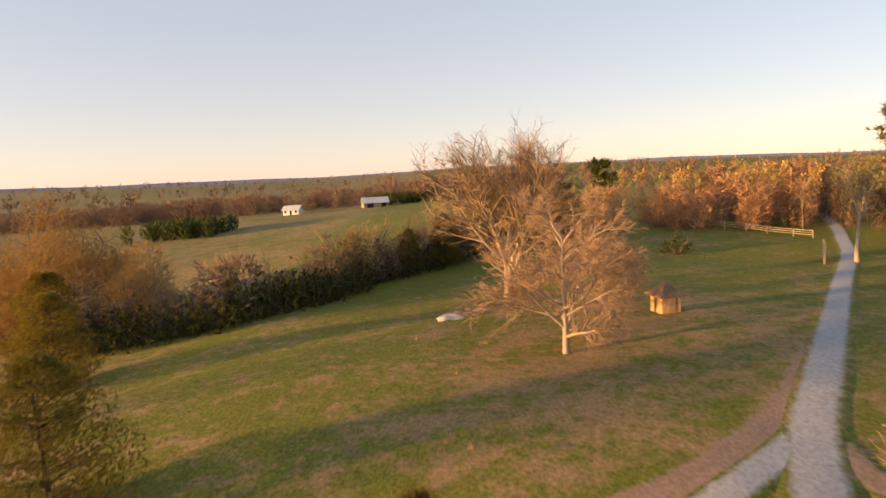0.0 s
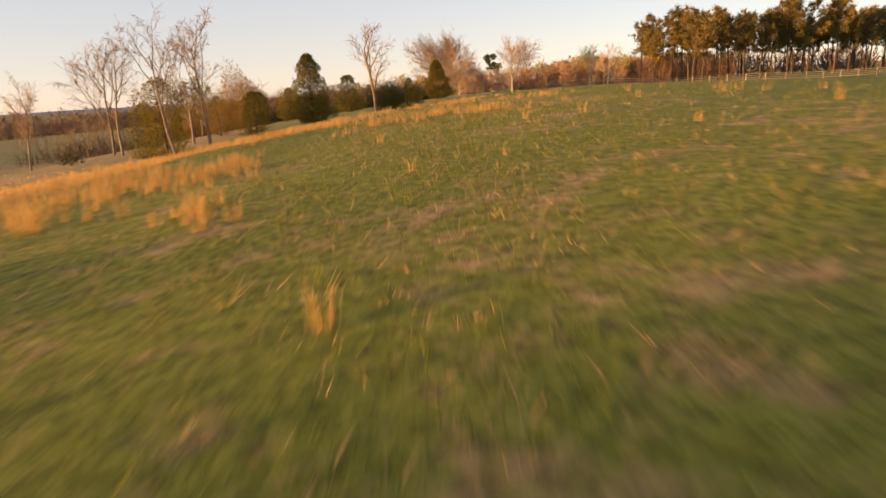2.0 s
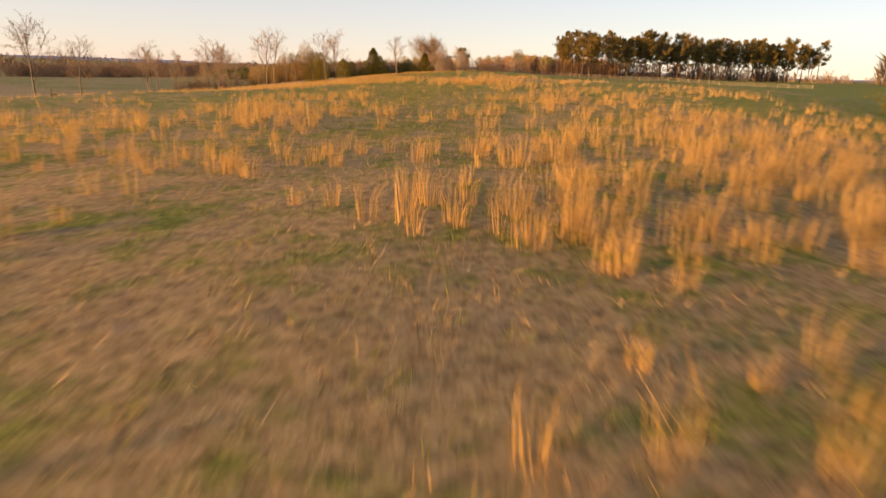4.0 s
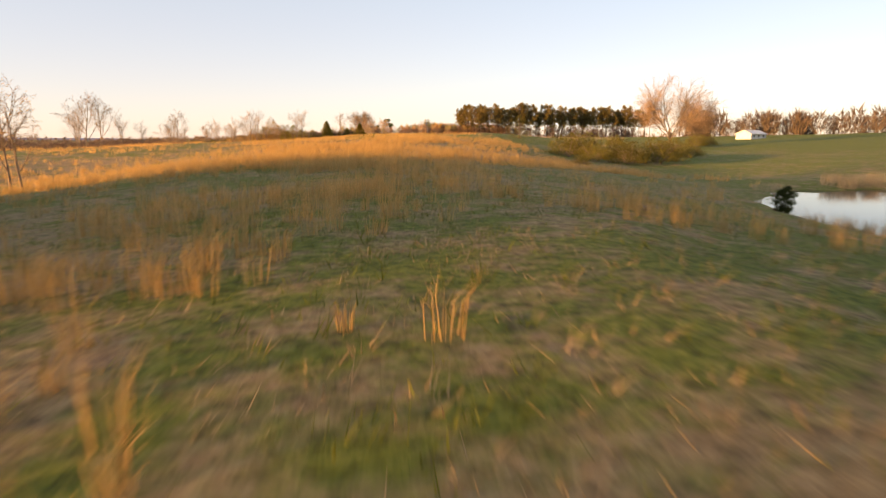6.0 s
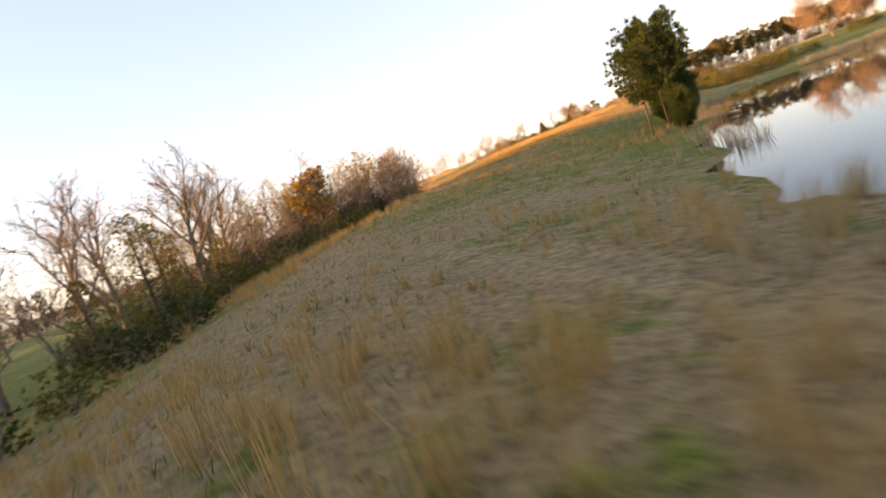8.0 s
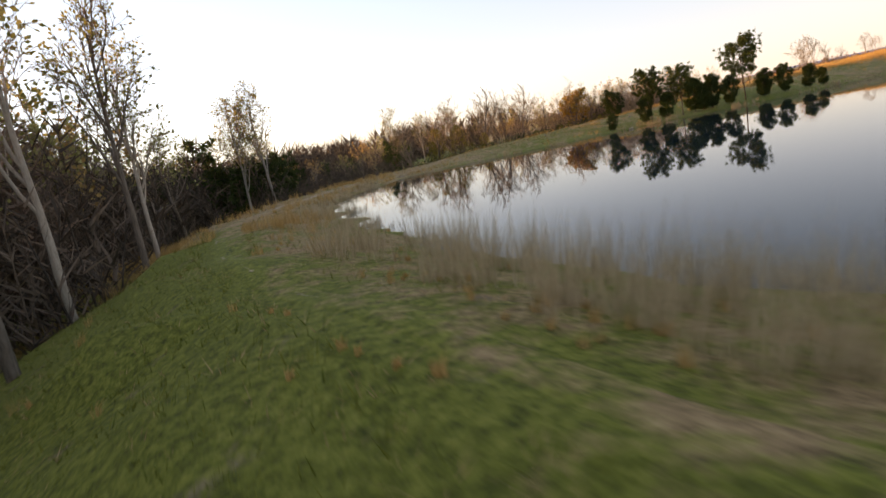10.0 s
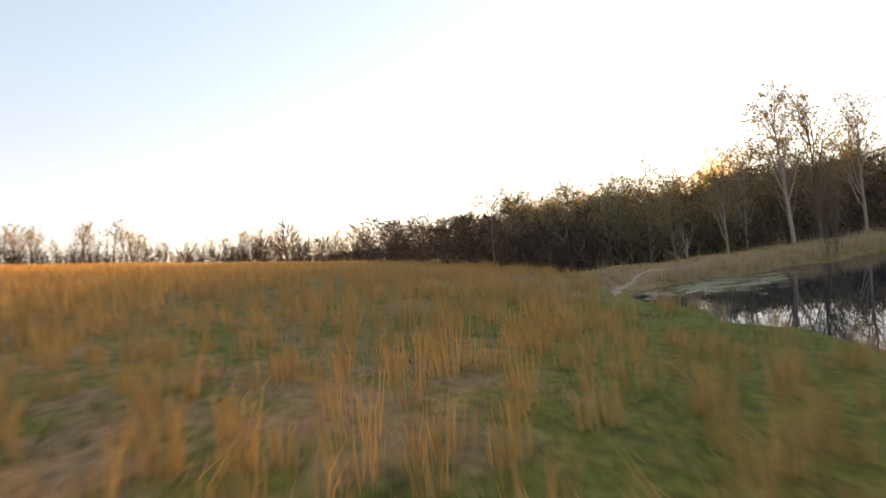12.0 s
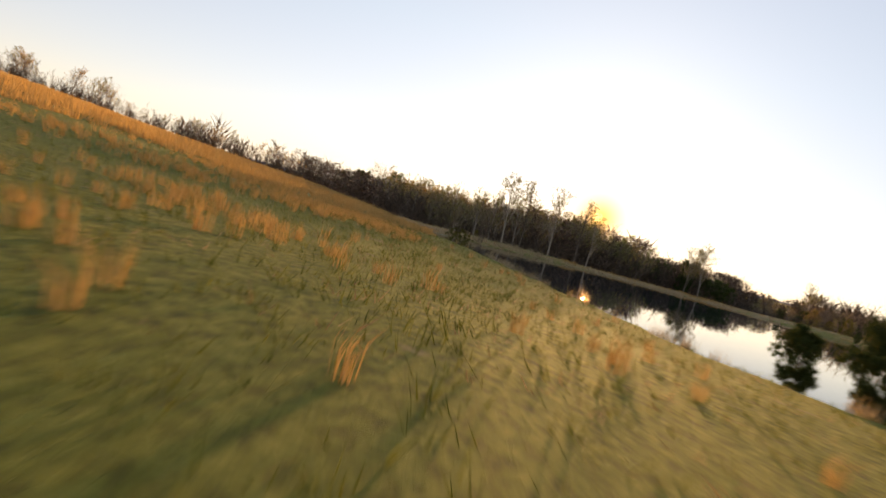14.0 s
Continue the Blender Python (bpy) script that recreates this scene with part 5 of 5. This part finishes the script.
def crowd(name, x, y, low, high, blades, thick, mat, label, spread=0.30, seed=9, spray_length=0.14):
    """Far trees past counting: ragged crowns of thin upright twigs in one mesh."""
    rng = np.random.RandomState(seed)
    k = len(x)
    h = rng.uniform(low, high, k)
    z = ground_height(x, y)
    w = rng.uniform(0, 2 * np.pi, (k, blades))
    up = rng.uniform(0.04, 0.95, (k, blades))
    reach = h[:, None] * spread * np.sqrt(np.clip(1.05 - np.abs(up - 0.5) * 1.7, 0.06, 1)) * np.sqrt(rng.uniform(0.15, 1.1, (k, blades)))
    c = np.stack([x[:, None] + reach * np.cos(w), y[:, None] + reach * np.sin(w), z[:, None] + h[:, None] * up], -1)
    tall = (np.stack([np.cos(w), np.sin(w), (1.5 if spray_length > 0.1 else 0.7) + 0 * w], -1) + rng.normal(0, 0.45 if spray_length > 0.1 else 0.9, (k, blades, 3))) * (h * spray_length)[:, None, None]
    side = rng.normal(0, 1, (k, blades, 3)) * (h * thick)[:, None, None]
    points = np.stack([c - side - 0.3 * tall, c + side - 0.3 * tall, c + tall], 2).reshape(-1, 3)
    return tagged(tri_object(name, points, np.arange(len(points)).reshape(-1, 3), mat), label, "woods", kind="stuff")


def far_woods():
    """The wooded country round about."""
    rng = np.random.RandomState(9)
    n = 5200
    a = rng.uniform(0, 2 * np.pi, n)
    r = 260 + 2240 * rng.uniform(0, 1, n) ** 1.8
    x, y = r * np.sin(a), -110 + r * np.cos(a)
    keep = (value_noise(x, y, 90, 31) + 0.25 * ease(250, 900, r) > 0.46) & (r > 290 + 60 * (y > 0))
    keep &= ~((x > -190) & (x < -25) & (y > 90) & (y < 345)) & ~((x > -20) & (y < -250) & (x < 220) & (y > -430)) & ~((x > 60) & (x < 230) & (y > -260) & (y < 30))
    x, y, r = x[keep], y[keep], r[keep]
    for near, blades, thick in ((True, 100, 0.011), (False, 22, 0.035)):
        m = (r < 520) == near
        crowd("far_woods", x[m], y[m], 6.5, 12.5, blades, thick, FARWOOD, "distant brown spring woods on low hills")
    x, y = rng.uniform(-210, 30, 520), rng.uniform(214, 265, 520)
    crowd("far_woods", x, y, 5.0, 8.6, 380, 0.0060, FARWOOD, "row of bare spring woods behind the far field", 0.36, seed=10, spray_length=0.07)
    s = rng.uniform(0, 1, 190)
    crowd("far_woods", 40 + 130 * s, 68 + 32 * s + rng.uniform(0, 16, 190), 4.0, 6.5, 46, 0.016, FARWOOD, "bare brown undergrowth behind the pine grove", seed=12)
    u, v = rng.uniform(0, 1, 130), rng.uniform(0, 1, 130)
    crowd("far_woods", 32 + 42 * u + 5 * v, 56 + 2 * u + 32 * v, 3.4, 6.6, 520, 0.0055, RUDDY, "sunlit orange-brown spring woods beyond the yard", 0.34, seed=13, spray_length=0.07)
    u = rng.uniform(0, 1, 34)
    crowd("far_woods", 8 + 23 * u, 58 + 14 * rng.uniform(0, 1, 34), 3.0, 5.6, 520, 0.0055, RUDDY, "sunlit orange-brown spring trees behind the yard", 0.34, seed=14, spray_length=0.07)
    hedge = way_points(HEDGE_LINE, 0.8)
    crowd("hedgerow", np.array([p.x for p in hedge]) + rng.uniform(-1.5, 0.8, len(hedge)), np.array([p.y for p in hedge]) + rng.uniform(0.8, 3.5, len(hedge)), 2.2, 4.8, 420, 0.0060, TWIG, "bare brown trees along the hedgerow", 0.36, seed=15, spray_length=0.07)
    crowd("far_woods", rng.uniform(-46, -30, 40), rng.uniform(38, 56, 40), 4.0, 7.0, 520, 0.0055, TAWNY, "tawny budding trees past the hedgerow", 0.34, seed=16, spray_length=0.07)
    a, far = np.radians(rng.uniform(36, 84, 190)), rng.uniform(262, 318, 190)
    crowd("far_woods", -24 + far * np.sin(a), -201 + far * np.cos(a), 6.0, 10.0, 130, 0.012, UNDER, "dark woods along the ridge past the sunlit field", 0.34, seed=21)
    crowd("far_woods", rng.uniform(-250, -160, 170), rng.uniform(-230, -90, 170), 8.0, 14.0, 120, 0.011, UNDER, "dark wooded hillside beyond the pond", 0.34, seed=18)
    crowd("far_woods", rng.uniform(-90, -58, 80), rng.uniform(-262, -226, 80), 2.6, 4.4, 520, 0.0055, UNDER, "dark brown woods west of the dam", 0.32, seed=19, spray_length=0.07)
    crowd("far_woods", rng.uniform(-50, -35.5, 38), rng.uniform(-193, -179, 38), 3.0, 5.0, 440, 0.0046, TWIG, "soft reddish-brown spring woods beside the meadow", 0.36, seed=22, spray_length=0.07)
    crowd("far_woods", rng.uniform(-135, -94, 60), rng.uniform(-246, -212, 60), 7.0, 9.5, 420, 0.0058, UNDER, "dark brown woods beyond the pond head", 0.30, seed=25, spray_length=0.07)
    crowd("far_woods", rng.uniform(-48, -6, 60), rng.uniform(-338, -309, 60), 5.5, 8.2, 420, 0.0055, FARWOOD, "brown spring woods along the edge of the straw field", 0.30, seed=27, spray_length=0.07)
    crowd("far_woods", rng.uniform(-125, -72, 80), rng.uniform(-288, -246, 80), 8.0, 12.5, 420, 0.0058, UNDER, "dark brown woods past the foot of the dam", 0.30, seed=24, spray_length=0.07)
    crowd("far_woods", rng.uniform(-66, -34, 46), rng.uniform(-290, -263, 46), 12.0, 14.2, 420, 0.0052, FARWOOD, "taller brown spring woods against the low sun", 0.24, seed=26, spray_length=0.07)
    crowd("far_woods", rng.uniform(-58, -8, 110), rng.uniform(-294, -268, 110), 7.6, 11.0, 420, 0.0055, FARWOOD, "brown spring woods in the hollow below the dam", 0.26, seed=20, spray_length=0.07)
    x, y = np.concatenate([rng.uniform(-73, -52, 60), rng.uniform(-24, 8, 40)]), np.concatenate([rng.uniform(128, 143, 60), rng.uniform(205, 213, 40)])
    crowd("pine_plantation", x, y, 3.2, 4.4, 90, 0.022, PINE, "dark green block of young pines in the far field", 0.34, 11)


far_woods()


def hazy_ridge():
    """The low hills along the horizon, with distance haze painted in as blue."""
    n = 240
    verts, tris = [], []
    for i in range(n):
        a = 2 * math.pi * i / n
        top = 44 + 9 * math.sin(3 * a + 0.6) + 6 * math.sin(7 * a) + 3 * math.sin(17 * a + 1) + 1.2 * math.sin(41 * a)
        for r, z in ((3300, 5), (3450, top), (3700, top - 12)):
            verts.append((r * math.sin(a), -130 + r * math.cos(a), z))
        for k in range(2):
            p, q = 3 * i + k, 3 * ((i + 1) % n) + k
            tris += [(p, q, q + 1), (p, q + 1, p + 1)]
    return tagged(tri_object("backdrop", verts, tris, HAZE_RIDGE), "low wooded hills on the horizon, painted haze blue", "hills", kind="structure")


hazy_ridge()

# ---- made things ----


def well_house(x, y):
    root = tagged(new("well_house"), "small wooden well house with a pyramid roof", "shed")
    root.matrix_world = pose(x, y, height(x, y) - 0.05, 0, 0, 12) @ Matrix.Scale(0.7, 4)
    for i in range(4):
        for k in range(7):
            s = Shape()
            s.box((-0.75 + k * 0.215, -0.765, 0.0), (-0.75 + k * 0.215 + 0.205, -0.735, 1.45), 0.006)
            b = s.make("board", PLANK, root)
            b.matrix_local = pose(0, 0, 0, 0, 0, 90 * i)
    roof = Shape()
    e, z0, z1 = 1.08, 1.35, 2.35
    roof.v = [Vector(p) for p in ((-e, -e, z0), (e, -e, z0), (e, e, z0), (-e, e, z0), (0, 0, z1), (-e, -e, z0 - 0.07), (e, -e, z0 - 0.07), (e, e, z0 - 0.07), (-e, e, z0 - 0.07))]
    roof.f = [(0, 1, 4), (1, 2, 4), (2, 3, 4), (3, 0, 4), (5, 6, 1, 0), (6, 7, 2, 1), (7, 8, 3, 2), (8, 5, 0, 3), (8, 7, 6, 5)]
    roof.make("roof", SHINGLE, root, "brown shingled pyramid roof")
    door = Shape()
    door.box((-0.3, -0.79, 0.05), (0.3, -0.768, 1.25), 0.006)
    door.make("door", PLANK, root)


well_house(10.9, 22.2)


def rail_fence(points, gap=2.4, tall=1.05, rails=3):
    root = tagged(new("rail_fence"), "weathered wooden rail fence across the meadow", "fence")
    line = way_points(points, gap)
    post, made = None, []
    for i, p in enumerate(line):
        z = height(p.x, p.y)
        if post is None:
            s = Shape()
            s.box((-0.05, -0.05, -0.2), (0.05, 0.05, tall + 0.02), 0.01)
            post = s.make("post", WOOD, root)
            ob = post
        else:
            ob = post.copy()
            scene.collection.objects.link(ob)
        ob.matrix_local = pose(p.x, p.y, z, RNG.uniform(-2, 2), RNG.uniform(-2, 2), RNG.uniform(0, 20))
        if i:
            a = line[i - 1]
            za = height(a.x, a.y)
            for k in range(rails):
                lift = tall * (0.98 - 0.26 * k)
                s = Shape()
                s.tube([(a.x, a.y, za + lift), ((a.x + p.x) / 2, (a.y + p.y) / 2, (za + z) / 2 + lift - 0.02), (p.x, p.y, z + lift)], [0.042] * 3, 4)
                s.make("rail", WOOD, root)


rail_fence([(13.2, 4.2), (20, 6.5), (32, 8.5), (50, 8), (72, 5), (96, -1)], tall=0.9, rails=4)
rail_fence([(30.5, 60.5), (33.5, 54), (35.5, 49.5)], gap=2.0, tall=0.8)


def gate_posts():
    root = tagged(new("wooden_gate"), "weathered board gate beside the gravel road", "gate")
    x, y = 28.9, 37.6
    root.matrix_world = pose(x, y, height(x, y), 0, 0, 60) @ Matrix.Scale(0.72, 4)
    for px in (-1.3, 1.3):
        s = Shape()
        s.box((px - 0.09, -0.09, -0.2), (px + 0.09, 0.09, 2.3), 0.015)
        s.make("post", WOOD, root)
    for k in range(4):
        s = Shape()
        s.box((-1.2, -0.03, 0.25 + 0.3 * k), (1.2, 0.03, 0.40 + 0.3 * k), 0.008)
        s.make("board", WOOD, root)


gate_posts()


def house(name, label, x, y, turn, length, depth, wall, ridge, roof_mat, wall_mat, openings):
    root = tagged(new(name), label, "building")
    root.matrix_world = pose(x, y, height(x, y) - 0.2, 0, 0, turn)
    s = Shape()
    s.box((-length / 2, -depth / 2, 0), (length / 2, depth / 2, wall), 0.02)
    n = len(s.v)
    s.v += [Vector((-length / 2, -depth / 2, wall)), Vector((-length / 2, depth / 2, wall)), Vector((-length / 2, 0, ridge - 0.1)), Vector((length / 2, -depth / 2, wall)), Vector((length / 2, depth / 2, wall)), Vector((length / 2, 0, ridge - 0.1))]
    s.f += [(n, n + 2, n + 1), (n + 3, n + 4, n + 5)]
    s.make("wall", wall_mat, root)
    for sign in (-1, 1):
        r = Shape()
        e, o = depth / 2 + 0.4, length / 2 + 0.4
        z = wall - 0.4 * (ridge - wall) / (depth / 2)
        top = [Vector((-o, 0, ridge)), Vector((o, 0, ridge)), Vector((o, sign * e, z)), Vector((-o, sign * e, z))]
        r.v = top + [p + Vector((0, 0, 0.12)) for p in top]
        r.f = [(0, 1, 2, 3), (7, 6, 5, 4), (0, 4, 5, 1), (1, 5, 6, 2), (2, 6, 7, 3), (3, 7, 4, 0)]
        r.make("roof", roof_mat, root)
    for ox, oz, w, h in openings:
        q = Shape()
        q.box((ox - w / 2, -depth / 2 - 0.05, oz), (ox + w / 2, -depth / 2 - 0.004, oz + h), 0.01)
        q.make("window" if oz > 0.3 else "door", DARK, root)


house("barn", "distant grey barn with a pale tin roof", -23, 200, 15, 8.5, 6, 1.9, 3.5, TIN, WOOD, [(-2, 0.1, 2.2, 1.8), (2.6, 0.1, 1.7, 1.7)])
house("farmhouse", "distant white farmhouse among bare trees", -51, 198, -10, 5.5, 4, 1.9, 3.2, TIN, WHITE, [(-1.9, 0.8, 0.7, 0.9), (0, 0.1, 0.7, 1.6), (1.9, 0.8, 0.7, 0.9)])
house("poultry_house", "long low white farm building in the far field", 121, -36, 20, 9, 5, 1.7, 2.8, WHITE, WHITE, [(-2.8, 0.7, 0.9, 0.6), (0, 0.7, 0.9, 0.6), (2.8, 0.7, 0.9, 0.6)])


def rock(x, y, size, seed):
    rng = random.Random(seed)
    bm = bmesh.new()
    bmesh.ops.create_icosphere(bm, subdivisions=2, radius=size)
    for v in bm.verts:
        d = 1 + 0.22 * noise.noise(v.co * (2.0 / size) + Vector((seed, 0, 0))) + 0.10 * noise.noise(v.co * (6.0 / size))
        v.co = Vector((v.co.x * d * 1.15, v.co.y * d * 0.9, max(v.co.z * d * 0.72, -0.35 * size)))
    me = bpy.data.meshes.new("rock")
    bm.to_mesh(me)
    bm.free()
    me.materials.append(STONE)
    ob = new("rock", me)
    ob.matrix_world = pose(x, y, height(x, y) + 0.15 * size, 0, 0, rng.uniform(0, 360))
    tagged(ob, "pale weathered field stone in the grass", "rock", "field stones")


for i, (x, y, s) in enumerate(((-24.7, -208.1, 0.15), (-28.4, -208.4, 0.10), (-25.2, -211.6, 0.10), (-17.4, -190.0, 0.13), (-27.8, -219.0, 0.11), (-25.0, -221.0, 0.10), (-27.1, -232.0, 0.10), (-25.1, -229.5, 0.09),
                               (-31.4, -232.2, 0.07), (-9.8, -85.0, 0.075), (-9.4, -84.2, 0.04), (-5.4, -47.6, 0.06), (1.4, -22.0, 0.12), (31, -273, 0.10), (27, -271.2, 0.08))):
    rock(x, y, s, i)


def junk_heap():
    root = tagged(new("scrap_heap"), "heap of old boards and a grey tarp in the grass", "heap")
    x, y = 0.3, 24.1
    root.matrix_world = pose(x, y, height(x, y), 0, 0, 15) @ Matrix.Scale(0.72, 4)
    rng = random.Random(4)
    for i in range(14):
        s = Shape()
        ln = rng.uniform(0.9, 1.9)
        s.box((-ln / 2, -0.07, 0), (ln / 2, 0.07, 0.035), 0.004)
        b = s.make("board", WOOD, root)
        b.matrix_local = pose(rng.uniform(-0.5, 0.7), rng.uniform(-0.35, 0.35), 0.05 + 0.035 * i, rng.uniform(-5, 5), rng.uniform(-6, 6), rng.uniform(-25, 25))
    t = Shape()
    for j in range(7):
        for i in range(9):
            u, v = i / 8 * 2 - 1, j / 6 * 2 - 1
            t.v.append(Vector((u * 1.1 - 0.6, v * 0.6 - 0.1, 0.36 - 0.3 * max(abs(u), abs(v)) ** 3 + 0.05 * math.sin(5 * u + 3 * v))))
    t.f = [(j * 9 + i, j * 9 + i + 1, j * 9 + i + 10, j * 9 + i + 9) for j in range(6) for i in range(8)]
    t.make("tarp", TARP, root, smooth=True)


junk_heap()


def driftwood(x, y, turn, length, seed):
    rng = random.Random(seed)
    s = Shape()
    pts, ways = limb(s, rng, Vector((-length / 2, 0, 0.06)), Vector((1, 0, 0.02)), length, 0.07, 0.03, 6, 6, 0.10, 0.0)
    for k in (2, 3, 5):
        limb(s, rng, pts[k], spread_way(rng, ways[k], 50), length * 0.3, 0.03, 0.008, 4, 3, 0.2, 0.05)
    ob = s.make("driftwood", WOOD, smooth=True)
    ob.matrix_world = pose(x, y, max(0.02, height(x, y)), 0, 0, turn)
    tagged(ob, "weathered fallen branch on the shore", "driftwood")


driftwood(-22.9, -241.6, 35, 0.6, 1)
driftwood(-16.4, -219.4, 100, 0.8, 2)
driftwood(52.0, -252.6, 20, 1.4, 3)


def old_raft(x, y):
    root = tagged(new("raft"), "dark wooden raft moored at the shore", "raft")
    root.matrix_world = pose(x, y, 0.05, 0, 0, 40)
    for k in range(7):
        s = Shape()
        s.box((-0.9, -0.55 + k * 0.16, 0.10), (0.9, -0.55 + k * 0.16 + 0.145, 0.14), 0.005)
        s.make("plank", WOOD, root)
    for k in (-1, 1):
        s = Shape()
        s.tube([(-0.85, k * 0.4, 0.0), (0.85, k * 0.4, 0.0)], [0.1, 0.1], 8)
        s.make("log", BARK_PINE, root)


old_raft(53.2, -250.2)


def burnt_log(x, y):
    rng = random.Random(12)
    s = Shape()
    for k in range(4):
        limb(s, rng, Vector((-0.5 + 0.1 * k, -0.1 + 0.09 * k, 0.06 + 0.03 * k)), Vector((1, rng.uniform(-0.3, 0.3), 0.05)), 0.6, 0.04, 0.02, 6, 4, 0.12, 0.0)
    ob = s.make("log", BARK_PINE, smooth=True)
    ob.matrix_world = pose(x, y, height(x, y), 0, 0, 20)
    tagged(ob, "charred logs on a burnt patch of grass", "log")


burnt_log(-3.3, -23.4)

# the low sun itself
disc = bpy.data.materials.new("sun_glow")
disc.use_nodes = True
disc.node_tree.nodes.clear()
glow, out = disc.node_tree.nodes.new("ShaderNodeEmission"), disc.node_tree.nodes.new("ShaderNodeOutputMaterial")
glow.inputs[0].default_value, glow.inputs[1].default_value = (1.0, 0.72, 0.26, 1), 0.85
disc.node_tree.links.new(glow.outputs[0], out.inputs[0])
bm = bmesh.new()
bmesh.ops.create_icosphere(bm, subdivisions=3, radius=34)
me = bpy.data.meshes.new("sun_ball")
bm.to_mesh(me)
bm.free()
me.materials.append(disc)
ball = new("sun_ball", me)
ball.location = Vector((60, -250, 2)) + 4400 * Vector((-0.942, -0.327, 0.0700)).normalized()
tagged(ball, "low orange evening sun", "sun", kind="structure")
